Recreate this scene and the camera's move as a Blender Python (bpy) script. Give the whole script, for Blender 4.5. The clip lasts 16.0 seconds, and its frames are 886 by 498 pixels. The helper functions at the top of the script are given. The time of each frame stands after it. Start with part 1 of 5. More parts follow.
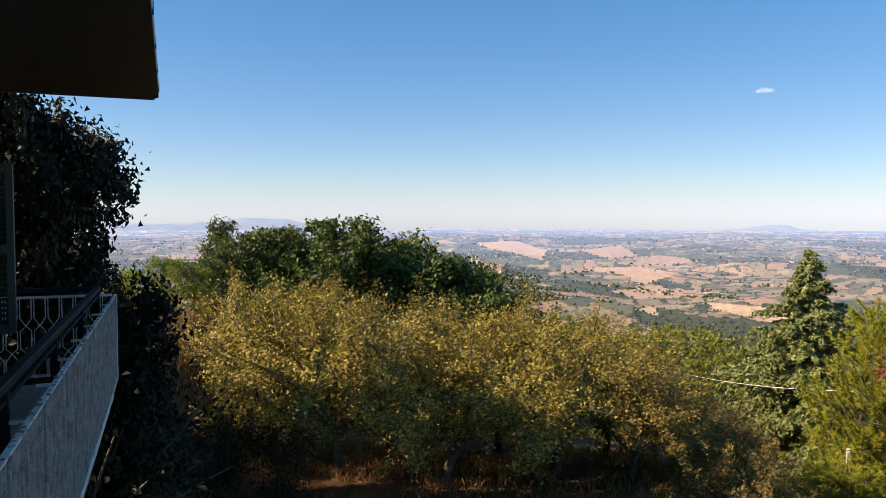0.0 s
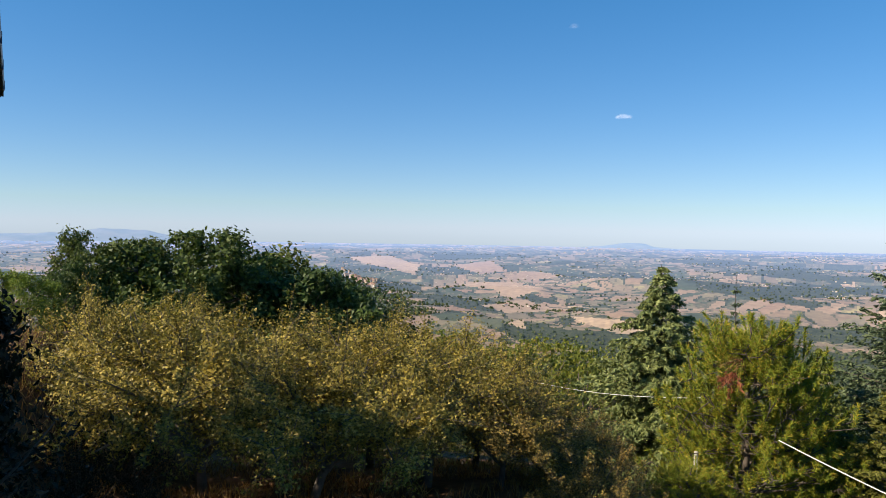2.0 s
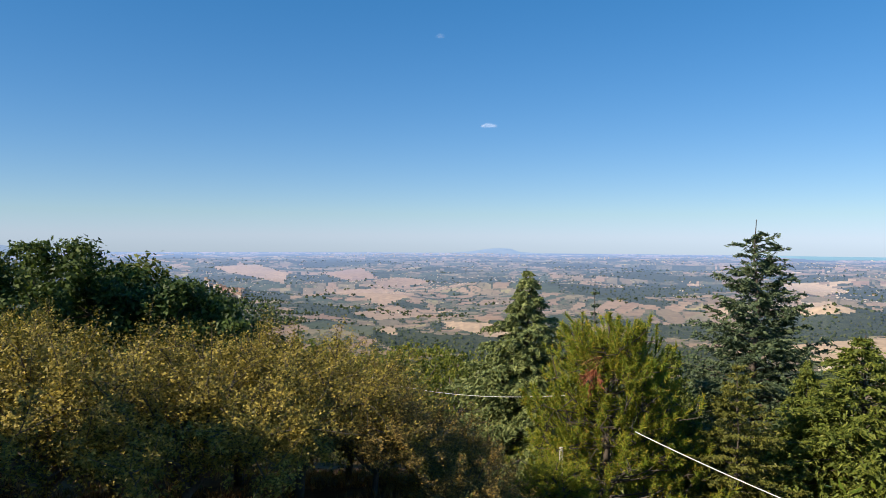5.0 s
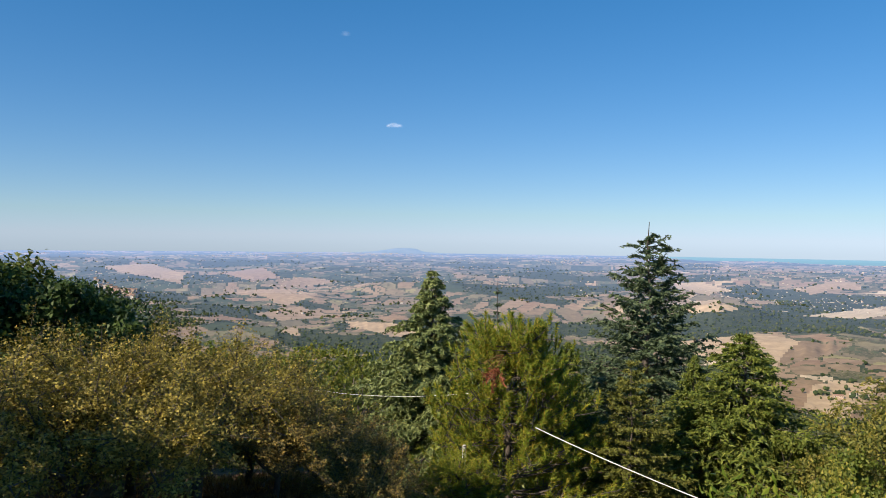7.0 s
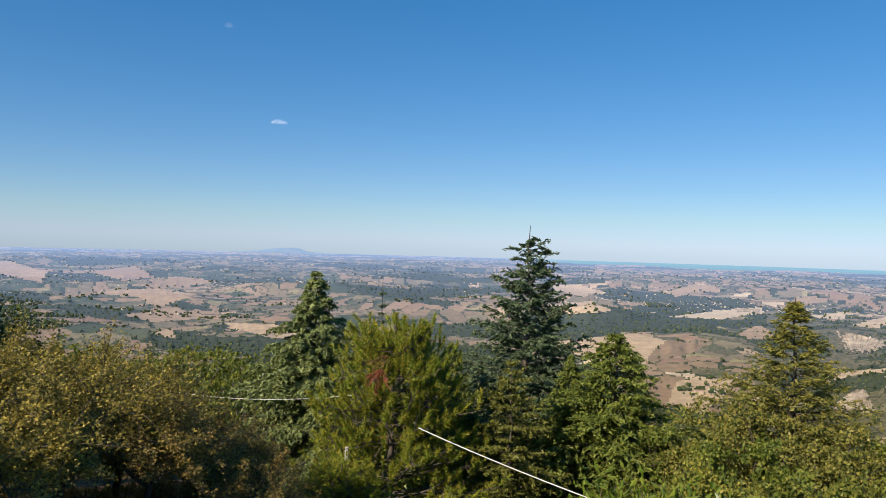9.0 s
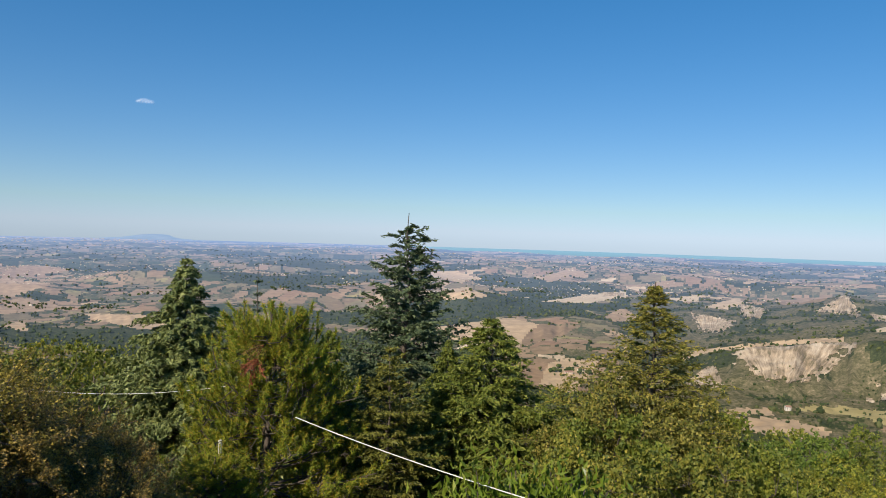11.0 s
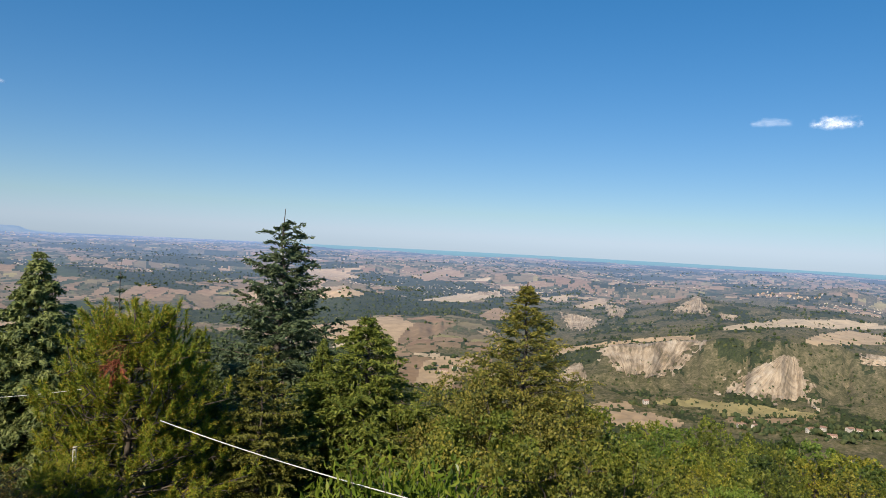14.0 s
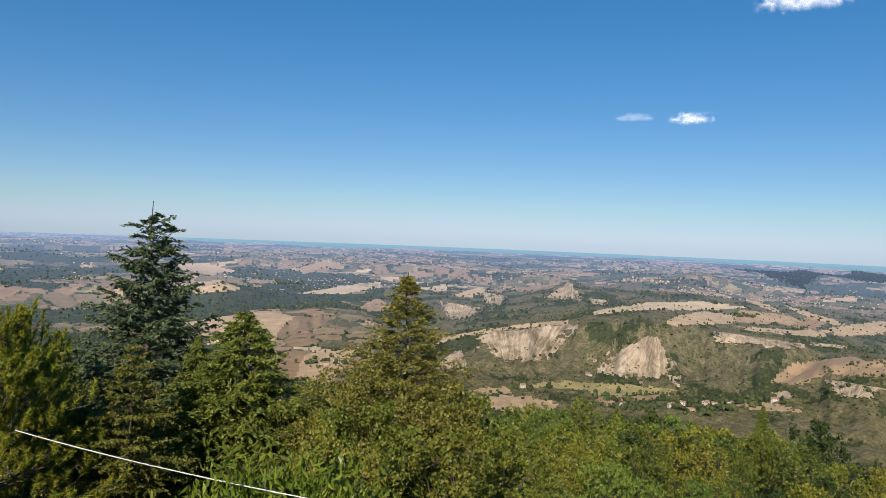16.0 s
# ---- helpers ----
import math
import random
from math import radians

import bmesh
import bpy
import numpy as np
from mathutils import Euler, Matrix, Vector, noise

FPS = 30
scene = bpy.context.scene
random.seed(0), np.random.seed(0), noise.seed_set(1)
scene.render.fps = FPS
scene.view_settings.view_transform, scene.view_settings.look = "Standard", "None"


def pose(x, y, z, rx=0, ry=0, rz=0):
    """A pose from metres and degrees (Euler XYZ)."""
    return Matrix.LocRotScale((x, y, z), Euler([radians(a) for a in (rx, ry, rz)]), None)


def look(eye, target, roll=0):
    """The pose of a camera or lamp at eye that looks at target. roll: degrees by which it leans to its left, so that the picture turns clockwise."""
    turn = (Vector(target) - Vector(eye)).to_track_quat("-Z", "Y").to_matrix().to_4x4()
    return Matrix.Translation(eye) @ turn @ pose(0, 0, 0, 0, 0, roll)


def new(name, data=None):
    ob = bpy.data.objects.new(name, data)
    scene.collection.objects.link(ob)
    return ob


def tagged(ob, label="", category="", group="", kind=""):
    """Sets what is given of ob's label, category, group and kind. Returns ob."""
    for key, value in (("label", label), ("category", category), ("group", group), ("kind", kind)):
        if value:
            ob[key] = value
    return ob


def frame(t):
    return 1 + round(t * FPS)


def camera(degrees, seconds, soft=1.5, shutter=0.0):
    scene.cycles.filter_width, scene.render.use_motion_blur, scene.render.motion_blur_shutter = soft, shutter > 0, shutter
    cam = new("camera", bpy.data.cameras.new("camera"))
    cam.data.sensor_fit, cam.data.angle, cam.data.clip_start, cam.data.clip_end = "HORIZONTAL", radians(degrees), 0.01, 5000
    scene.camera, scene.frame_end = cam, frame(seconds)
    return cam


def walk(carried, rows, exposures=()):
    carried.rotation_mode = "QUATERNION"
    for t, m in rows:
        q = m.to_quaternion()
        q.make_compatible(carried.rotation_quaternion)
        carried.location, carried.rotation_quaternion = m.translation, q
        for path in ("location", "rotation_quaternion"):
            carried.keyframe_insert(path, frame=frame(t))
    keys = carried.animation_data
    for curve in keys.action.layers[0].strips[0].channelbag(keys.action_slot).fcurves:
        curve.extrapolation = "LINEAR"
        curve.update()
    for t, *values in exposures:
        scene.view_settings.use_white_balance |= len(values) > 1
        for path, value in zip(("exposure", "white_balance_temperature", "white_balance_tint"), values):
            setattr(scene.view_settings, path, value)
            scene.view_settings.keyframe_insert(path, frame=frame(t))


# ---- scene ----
EYE = 5.0
cam = camera(62.9, 16.0, 0.9)
# seconds, yaw, pitch, roll: the camera turns where it is held, over the balcony's edge
ROWS = [
    (0.0, 0.003, -2.579, -0.057), (0.5, -2.901, -2.397, -0.48), (1.0, -4.652, -2.022, -0.471),
    (1.5, -7.121, -1.402, -0.685), (2.0, -9.96, -1.346, -0.939), (2.5, -11.278, -0.721, -0.727),
    (3.0, -13.125, -0.497, -0.545), (3.5, -15.139, -0.53, -0.507), (4.0, -16.522, -0.47, -0.262),
    (6.5, -26.127, -0.887, -0.727), (7.0, -27.709, -0.644, -0.681), (7.5, -29.989, -0.566, -1.207),
    (8.0, -31.343, -0.578, -1.418), (8.5, -34.335, -0.458, -1.425), (9.0, -36.745, -0.387, -1.549),
    (11.5, -47.813, -1.035, -1.852), (12.0, -49.061, -0.788, -1.959), (12.5, -51.669, -1.007, -1.8),
    (13.0, -53.582, -0.887, -1.93), (13.5, -54.881, -0.82, -2.526), (14.0, -55.931, -0.875, -2.915),
    (14.5, -56.811, -1.046, -3.731), (15.0, -59.338, -1.012, -3.196), (15.5, -63.674, -0.922, -2.913),
    (16.0, -65.426, -1.159, -2.258),
]
walk(cam, [(t, pose(0, 0, EYE, 90 + pitch, roll, yaw)) for t, yaw, pitch, roll in ROWS],
     [(0.0, 0.93, 7800, 20), (1.5, 0.75, 7000, 13), (3.5, 0.56, 6600, 12), (7.0, 0.45, 6500, 11), (12.5, 0.27, 6500, 10), (16.0, 0.2, 6500, 10)])

# ---------------------------------------------------------------- light
SUN_BEARING, SUN_HEIGHT = -101.0, 34.0
world = bpy.data.worlds.new("sky")
scene.world = world
world.use_nodes = True
wn = world.node_tree.nodes
sky = wn.new("ShaderNodeTexSky")
sky.sky_type, sky.sun_disc = "NISHITA", False
sky.sun_elevation, sky.sun_rotation = radians(SUN_HEIGHT), radians(SUN_BEARING)
sky.altitude, sky.air_density, sky.dust_density, sky.ozone_density = 1000, 1.0, 0.15, 4.0
wn["Background"].inputs[1].default_value = 0.147
tint = wn.new("ShaderNodeMix")
tint.data_type, tint.blend_type = "RGBA", "MULTIPLY"
tint.inputs[0].default_value, tint.inputs[7].default_value = 1.0, (0.69, 0.82, 0.985, 1)
rich, soft_light = wn.new("ShaderNodeHueSaturation"), wn.new("ShaderNodeGamma")
rich.inputs["Saturation"].default_value, soft_light.inputs[1].default_value = 1.33, 0.7
world.node_tree.links.new(sky.outputs[0], rich.inputs["Color"])
world.node_tree.links.new(rich.outputs[0], soft_light.inputs[0])
world.node_tree.links.new(soft_light.outputs[0], tint.inputs[6])
# pale blue, not yellow, towards the horizon
parts_of, whole_of = wn.new("ShaderNodeSeparateColor"), wn.new("ShaderNodeCombineColor")
world.node_tree.links.new(tint.outputs[2], parts_of.inputs[0])
for channel, kind, share in ((0, "MINIMUM", 0.82), (2, "MAXIMUM", 1.17)):
    scaled, pick = wn.new("ShaderNodeMath"), wn.new("ShaderNodeMath")
    scaled.operation, pick.operation = "MULTIPLY", kind
    scaled.inputs[1].default_value = share
    world.node_tree.links.new(parts_of.outputs[1], scaled.inputs[0])
    world.node_tree.links.new(parts_of.outputs[channel], pick.inputs[0])
    world.node_tree.links.new(scaled.outputs[0], pick.inputs[1])
    world.node_tree.links.new(pick.outputs[0], whole_of.inputs[channel])
world.node_tree.links.new(parts_of.outputs[1], whole_of.inputs[1])
world.node_tree.links.new(whole_of.outputs[0], wn["Background"].inputs[0])
sun_way = Vector((math.sin(radians(SUN_BEARING)) * math.cos(radians(SUN_HEIGHT)),
                  math.cos(radians(SUN_BEARING)) * math.cos(radians(SUN_HEIGHT)), math.sin(radians(SUN_HEIGHT))))
sun = new("sun", bpy.data.lights.new("sun", "SUN"))
sun.data.energy, sun.data.angle, sun.data.color = 5.0, radians(0.5), (1.0, 0.88, 0.72)
sun.matrix_world = look(sun_way * 60, (0, 0, 0))


# ---------------------------------------------------------------- materials
def material(name):
    m = bpy.data.materials.new(name)
    m.use_nodes = True
    nt = m.node_tree
    return m, nt, nt.nodes, nt.nodes["Principled BSDF"]


def node(nt, kind, **values):
    n = nt.nodes.new(kind)
    for key, value in values.items():
        n.inputs[key].default_value = value
    return n


def ramp(nt, source, stops):
    n = nt.nodes.new("ShaderNodeValToRGB")
    e = n.color_ramp.elements
    while len(e) < len(stops):
        e.new(0.5)
    for k, (at, col) in enumerate(stops):
        e[k].position, e[k].color = at, (*col, 1)
    nt.links.new(source, n.inputs[0])
    return n.outputs[0]


def mixed(nt, factor, a, b, kind="MIX"):
    n = nt.nodes.new("ShaderNodeMix")
    n.data_type, n.blend_type = "RGBA", kind
    for value, socket in ((factor, n.inputs[0]), (a, n.inputs[6]), (b, n.inputs[7])):
        if isinstance(value, (int, float)):
            socket.default_value = value
        elif isinstance(value, tuple):
            socket.default_value = (*value, 1)
        else:
            nt.links.new(value, socket)
    return n.outputs[2]


def maths(nt, kind, a, b=0.0):
    n = nt.nodes.new("ShaderNodeMath")
    n.operation = kind
    for value, socket in ((a, n.inputs[0]), (b, n.inputs[1])):
        if isinstance(value, (int, float)):
            socket.default_value = value
        else:
            nt.links.new(value, socket)
    return n.outputs[0]


def where(nt, scale=(1, 1, 1)):
    g = nt.nodes.new("ShaderNodeNewGeometry")
    v = nt.nodes.new("ShaderNodeVectorMath")
    v.operation = "MULTIPLY"
    v.inputs[1].default_value = scale
    nt.links.new(g.outputs["Position"], v.inputs[0])
    return v.outputs[0]


def noise_tex(nt, place, scale, detail=4.0, rough=0.55):
    n = node(nt, "ShaderNodeTexNoise", Scale=scale, Detail=detail, Roughness=rough)
    nt.links.new(place, n.inputs["Vector"])
    return n.outputs[0]


def bumped(nt, b, height, strength, distance):
    n = node(nt, "ShaderNodeBump", Strength=strength, Distance=distance)
    nt.links.new(height, n.inputs["Height"])
    nt.links.new(n.outputs[0], b.inputs["Normal"])


def grained(name, a, b_col, scale, rough=0.8, bump=0.3, metal=0.0, fine=6.0):
    """A surface of two colours with stains and grain."""
    m, nt, ns, b = material(name)
    p = where(nt)
    big, small = noise_tex(nt, p, scale), noise_tex(nt, p, scale * fine, 5)
    f = maths(nt, "ADD", maths(nt, "MULTIPLY", big, 0.6), maths(nt, "MULTIPLY", small, 0.4))
    nt.links.new(ramp(nt, f, ((0.3, a), (0.7, b_col))), b.inputs["Base Color"])
    b.inputs["Roughness"].default_value, b.inputs["Metallic"].default_value = rough, metal
    bumped(nt, b, small, bump, 0.5 / scale / fine)
    return m


def leafy(name, stops, through_light=0.35, rough=0.55, vary=False):
    """Foliage: each leaf takes its own colour, and lets some light through."""
    m, nt, ns, b = material(name)
    g = ns.new("ShaderNodeNewGeometry")
    patch = noise_tex(nt, where(nt), 0.9, 2)
    f = maths(nt, "ADD", maths(nt, "MULTIPLY", g.outputs["Random Per Island"], 0.85), maths(nt, "MULTIPLY", patch, 0.25))
    col = ramp(nt, f, stops)
    if vary:
        one = ns.new("ShaderNodeObjectInfo")
        col = mixed(nt, 1.0, col, ramp(nt, one.outputs["Random"], ((0.0, (0.5, 0.6, 0.6)), (0.3, (0.95, 0.95, 0.75)), (0.55, (0.75, 0.85, 0.8)), (0.8, (1.2, 1.2, 1.0)), (1.0, (1.35, 1.15, 0.85)))), "MULTIPLY")
    nt.links.new(col, b.inputs["Base Color"])
    b.inputs["Roughness"].default_value = rough
    b.inputs["Specular IOR Level"].default_value = 0.25
    t = ns.new("ShaderNodeBsdfTranslucent")
    nt.links.new(mixed(nt, 1.0, col, (1.0, 1.0, 0.55), "MULTIPLY"), t.inputs[0])
    mix = ns.new("ShaderNodeMixShader")
    mix.inputs[0].default_value = through_light
    nt.links.new(b.outputs[0], mix.inputs[1])
    nt.links.new(t.outputs[0], mix.inputs[2])
    nt.links.new(mix.outputs[0], ns["Material Output"].inputs[0])
    return m


M_BARK = grained("bark", (0.05, 0.038, 0.028), (0.13, 0.105, 0.08), 6)
M_BARK_GREY = grained("bark_grey", (0.09, 0.08, 0.07), (0.2, 0.18, 0.16), 6)
M_ORCHARD = leafy("orchard_leaf", ((0.08, (0.0667, 0.0575, 0.01265)), (0.4, (0.1898, 0.1575, 0.02875)), (0.7, (0.3335, 0.2645, 0.04945)), (1.0, (0.506, 0.3876, 0.0828))), 0.22)
M_ORCHARD_RUST = leafy("orchard_leaf_rusty", ((0.08, (0.0391, 0.03565, 0.01092)), (0.4, (0.1265, 0.1, 0.0253)), (0.7, (0.276, 0.1932, 0.04485)), (1.0, (0.437, 0.2875, 0.0736))), 0.2)
M_OAK = leafy("oak_leaf", ((0.1, (0.03105, 0.04945, 0.01437)), (0.5, (0.06095, 0.092, 0.02415)), (0.9, (0.1207, 0.1587, 0.0414))), 0.25, vary=True)
# near-black leaves: the house's deep shade is painted into this colour
M_DARK = leafy("shade_painted_leaf", ((0.1, (0.00378, 0.00654, 0.00302)), (0.5, (0.00756, 0.0113, 0.00454)), (0.9, (0.0126, 0.0176, 0.00708))), 0.2)
M_FRESH = leafy("acacia_leaf", ((0.1, (0.08965, 0.1353, 0.02442)), (0.5, (0.1496, 0.2178, 0.04279)), (0.9, (0.2387, 0.2849, 0.06116))), vary=True)
M_LAUREL = leafy("laurel_leaf", ((0.1, (0.0796, 0.127, 0.0143)), (0.5, (0.147, 0.212, 0.0238)), (0.9, (0.251, 0.297, 0.0381))), 0.4, 0.35)
M_MIXED = leafy("hedge_leaf", ((0.1, (0.09315, 0.1167, 0.02049)), (0.5, (0.1801, 0.2086, 0.03441)), (0.9, (0.3105, 0.2981, 0.05465))), vary=True)
M_MIXED_WARM = leafy("hedge_leaf_warm", ((0.1, (0.08165, 0.1092, 0.0253)), (0.5, (0.1644, 0.192, 0.04255)), (0.9, (0.2944, 0.2737, 0.0598))), vary=True)
M_FIR = leafy("fir_needle", ((0.1, (0.0806, 0.1066, 0.0351)), (0.5, (0.1495, 0.1859, 0.0611)), (0.9, (0.273, 0.299, 0.1014))), 0.15)
M_CEDAR = leafy("cedar_needle", ((0.1, (0.04112, 0.06813, 0.0335)), (0.5, (0.08238, 0.1171, 0.0565)), (0.9, (0.1463, 0.1825, 0.08738))), 0.15)
M_FIR_WARM = leafy("fir_needle_warm", ((0.1, (0.06613, 0.07544, 0.01322)), (0.5, (0.1276, 0.1334, 0.02346)), (0.9, (0.1989, 0.192, 0.0376))), 0.2)
M_FIR_GREEN = leafy("fir_needle_green", ((0.1, (0.0616, 0.08624, 0.01478)), (0.5, (0.1232, 0.1577, 0.02464)), (0.9, (0.2279, 0.2464, 0.04435))), 0.2)
M_LARCH = leafy("hazel_leaf", ((0.1, (0.09, 0.1, 0.019)), (0.5, (0.175, 0.175, 0.033)), (0.9, (0.31, 0.26, 0.054))), 0.25)
M_PINE = leafy("pine_needle", ((0.1, (0.1, 0.15, 0.014)), (0.5, (0.2, 0.26, 0.025)), (0.78, (0.35, 0.345, 0.036)), (1.0, (0.47, 0.28, 0.04))), 0.25)
M_DEAD = leafy("dead_needle", ((0.1, (0.2, 0.06, 0.03)), (0.9, (0.36, 0.12, 0.05))), 0.2)
M_GRASS = leafy("dry_grass", ((0.1, (0.14, 0.07, 0.028)), (0.5, (0.28, 0.15, 0.058)), (0.9, (0.36, 0.24, 0.09))))
M_CABLE = grained("white_cable", (0.6, 0.58, 0.55), (0.8, 0.78, 0.75), 3, 0.5, 0.05)
M_CONCRETE = grained("concrete", (0.42, 0.39, 0.34), (0.58, 0.54, 0.47), 5, 0.9)
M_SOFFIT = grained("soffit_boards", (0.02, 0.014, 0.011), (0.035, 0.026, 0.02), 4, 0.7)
M_GUTTER = grained("painted_gutter", (0.05, 0.07, 0.12), (0.08, 0.11, 0.17), 6, 0.4, 0.05, 0.6)
M_PLASTER = grained("house_plaster", (0.55, 0.42, 0.36), (0.68, 0.54, 0.46), 3, 0.9, 0.2)
M_SHUTTER = grained("green_shutter", (0.015, 0.03, 0.022), (0.03, 0.05, 0.038), 8, 0.5, 0.1)
M_RAIL = grained("dark_rail_paint", (0.008, 0.008, 0.009), (0.02, 0.02, 0.022), 9, 0.7, 0.1)
M_RAIL.node_tree.nodes["Principled BSDF"].inputs["Specular IOR Level"].default_value = 0.1
M_IRON = grained("pale_iron_paint", (0.6, 0.56, 0.5), (0.78, 0.74, 0.68), 9, 0.5, 0.1)
M_SLAB = grained("balcony_tile", (0.3, 0.2, 0.16), (0.42, 0.3, 0.24), 4, 0.6)
M_CANE = grained("bleached_cane", (0.05, 0.048, 0.045), (0.36, 0.34, 0.32), 14, 0.8, 0.5)
M_TILE = grained("roof_tile", (0.24, 0.14, 0.095), (0.38, 0.24, 0.17), 0.5, 0.9, 0.2)
M_STONE = grained("farm_wall", (0.48, 0.43, 0.36), (0.7, 0.65, 0.57), 0.4, 0.9, 0.2)
M_BRICKWALL = grained("village_wall", (0.42, 0.31, 0.24), (0.6, 0.48, 0.38), 0.3, 0.9, 0.2)
M_HOLE = grained("window_glass_dark", (0.03, 0.03, 0.035), (0.06, 0.06, 0.07), 2, 0.3, 0.05)


# ---------------------------------------------------------------- land
def smooth(a):
    a = np.clip(a, 0, 1)
    return a * a * (3 - 2 * a)


def lattice(ix, iy, seed):
    h = (ix.astype(np.int64) * 374761393 + iy.astype(np.int64) * 668265263 + seed * 974634777) & 0xFFFFFFFF
    h = ((h ^ (h >> 13)) * 1274126177) & 0xFFFFFFFF
    return ((h ^ (h >> 16)) & 0xFFFF) / 65535.0


def rough(x, y, seed):
    ix, iy = np.floor(x), np.floor(y)
    fx, fy = smooth(x - ix), smooth(y - iy)
    a, b = lattice(ix, iy, seed), lattice(ix + 1, iy, seed)
    c, d = lattice(ix, iy + 1, seed), lattice(ix + 1, iy + 1, seed)
    return (a * (1 - fx) + b * fx) * (1 - fy) + (c * (1 - fx) + d * fx) * fy


def layered(x, y, seed, octaves=4):
    return sum(rough(x * 2 ** k, y * 2 ** k, seed + k) * 0.5 ** k for k in range(octaves)) / (2 - 0.5 ** (octaves - 1))


# ridges: (crest distance, front width, back width, bearings, crest heights)
RIDGES = (
    (720, 85, 1000, (52, 60, 65.6, 69, 73, 75.8, 78, 83, 86.5, 92, 95, 99), (-112, -108, -104, -92, -83, -77, -71, -70, -78, -82, -94, -104)),
    (1100, 150, 380, (48, 60, 66, 68.6, 72, 74, 75.6, 78, 80, 85, 91, 99), (-106, -101, -96, -98, -84, -70, -62, -66, -70, -71, -80, -98)),
    (1780, 260, 380, (70, 76, 80, 83, 84.9, 87, 90, 94), (-104, -92, -77, -72, -56, -74, -88, -104)),
    (2600, 300, 400, (86, 88.5, 90.5, 92.1, 92.9, 93.6, 94.3, 95.2, 97, 99, 106), (-110, -100, -84, -66, -82, -104, -84, -63, -70, -70, -90)),
    (650, 130, 300, (88, 91.5, 94, 97, 102), (-112, -100, -86, -80, -84)),
    (890, 130, 300, (43, 47, 51, 54, 57, 60, 63), (-116, -108, -101, -98, -95, -98, -112)),
    (1180, 130, 220, (45, 47, 48.6, 50.5, 53), (-106, -90, -83, -90, -106)),
    (1020, 150, 260, (20, 24, 28, 33, 37), (-112, -103, -100, -104, -112)),
    (1400, 130, 300, (-3, 0, 3, 5.5, 9), (-106, -96, -84, -94, -106)),
)


def ground_z(x, y):
    """Height of the land, in metres."""
    x, y = np.asarray(x, float), np.asarray(y, float)
    r = np.hypot(x, y)
    b = np.degrees(np.arctan2(x, y))
    z = np.interp(r, (0, 8, 14, 20, 30, 60, 120, 250, 380, 460, 700, 1100, 1600, 2400, 3000, 4900),
                  (0, 0, 0, -1.3, -4.5, -13, -27, -70, -102, -109, -113, -108, -100, -88, -79, -77))
    z = z - smooth((b - 16) / 12) * np.interp(r, (5, 12, 18, 60, 200), (0, 2.2, 3, 3, 0))
    z = z - smooth((b - 58) / 12) * np.interp(r, (12, 30, 60, 150, 300), (0, 0.5, 1.5, 2, 0))
    z = z + smooth((-x - 2.5) / 5) * smooth((y - 5) / 5) * np.interp(r, (8, 15, 26, 40, 90), (1, 2.6, 4.9, 5, 0))
    z = z + (layered(x / 5.0, y / 5.0, 3) - 0.5) * np.interp(r, (4, 12, 40, 200), (0, 0.5, 1.6, 3))
    hill = layered(x / 330.0 + 7, y / 330.0, 11, 3) - 0.5
    z = z + hill * np.interp(r, (350, 900, 1500, 2500, 3400, 4900), (0, 30, 44, 38, 26, 8))
    z = np.where(r > 1300, np.minimum(z, EYE - r * math.tan(radians(1.0))), z)
    fold = 1 - np.abs(layered(x / 250.0, y / 250.0, 13, 2) - 0.5) * 4
    z = z + fold * np.interp(r, (500, 900, 1600, 2400, 3200), (0, 7, 11, 8, 0)) * (1 - smooth((b - 60) / 8) * np.interp(r, (900, 1500), (1, 0)))
    rill = np.abs(layered(b * 0.9, r / 240.0, 43, 4) - 0.5) * 2
    for crest, front, back, bearings, heights in RIDGES:
        top = np.interp(b, bearings, heights, left=-200, right=-200)
        top = top + (layered(x / 60.0, y / 60.0, 23) - 0.5) * 7
        d = r - crest - (layered(b / 3.0, b * 0, 31) - 0.5) * 90
        spur = front * (0.55 + 0.9 * layered(b / 1.6 + crest, b * 0, 37, 3))
        fall = np.where(d < 0, np.clip(1 + d / spur, 0, 1) ** 1.3, smooth(1 - d / back))
        rise = z + (top - z) * fall - np.where(d < 0, rill * 24 * fall * (1 - fall), 0) * (700 < crest < 1300)
        z = np.where(top > z, np.maximum(z, rise), z)
    gully = np.abs(layered(x / 45.0, y / 45.0, 41) - 0.5) * 14
    z = z - gully * np.interp(r, (250, 600, 1300, 2200), (0, 1, 1, 0)) * smooth((b - 55) / 10)
    coast = np.interp(b, (40, 47, 60, 80, 100), (5200, 3800, 3600, 4000, 3400))
    sea = smooth((r - coast * (0.94 + 0.1 * layered(x / 300, y / 300, 5))) / 250)
    z = np.where(r > 2650, np.maximum(z, -79.5), z)
    return np.where(b > 38, z * (1 - sea) + np.minimum(z, -90) * sea, z)


def gz(x, y):
    return float(ground_z(np.array([x]), np.array([y]))[0])


def at(bearing, distance, lift=0.0):
    x, y = distance * math.sin(radians(bearing)), distance * math.cos(radians(bearing))
    return Vector((x, y, gz(x, y) + lift))


def on_land(bearing, dip, start=120.0):
    """Where the line at that bearing and dip from the eye meets the land."""
    r = np.arange(start, 4800, 3.0)
    x, y = r * math.sin(radians(bearing)), r * math.cos(radians(bearing))
    below = np.nonzero(EYE + r * math.tan(radians(dip)) < ground_z(x, y))[0]
    k = below[0] if len(below) else len(r) - 1
    return at(bearing, float(r[k]))


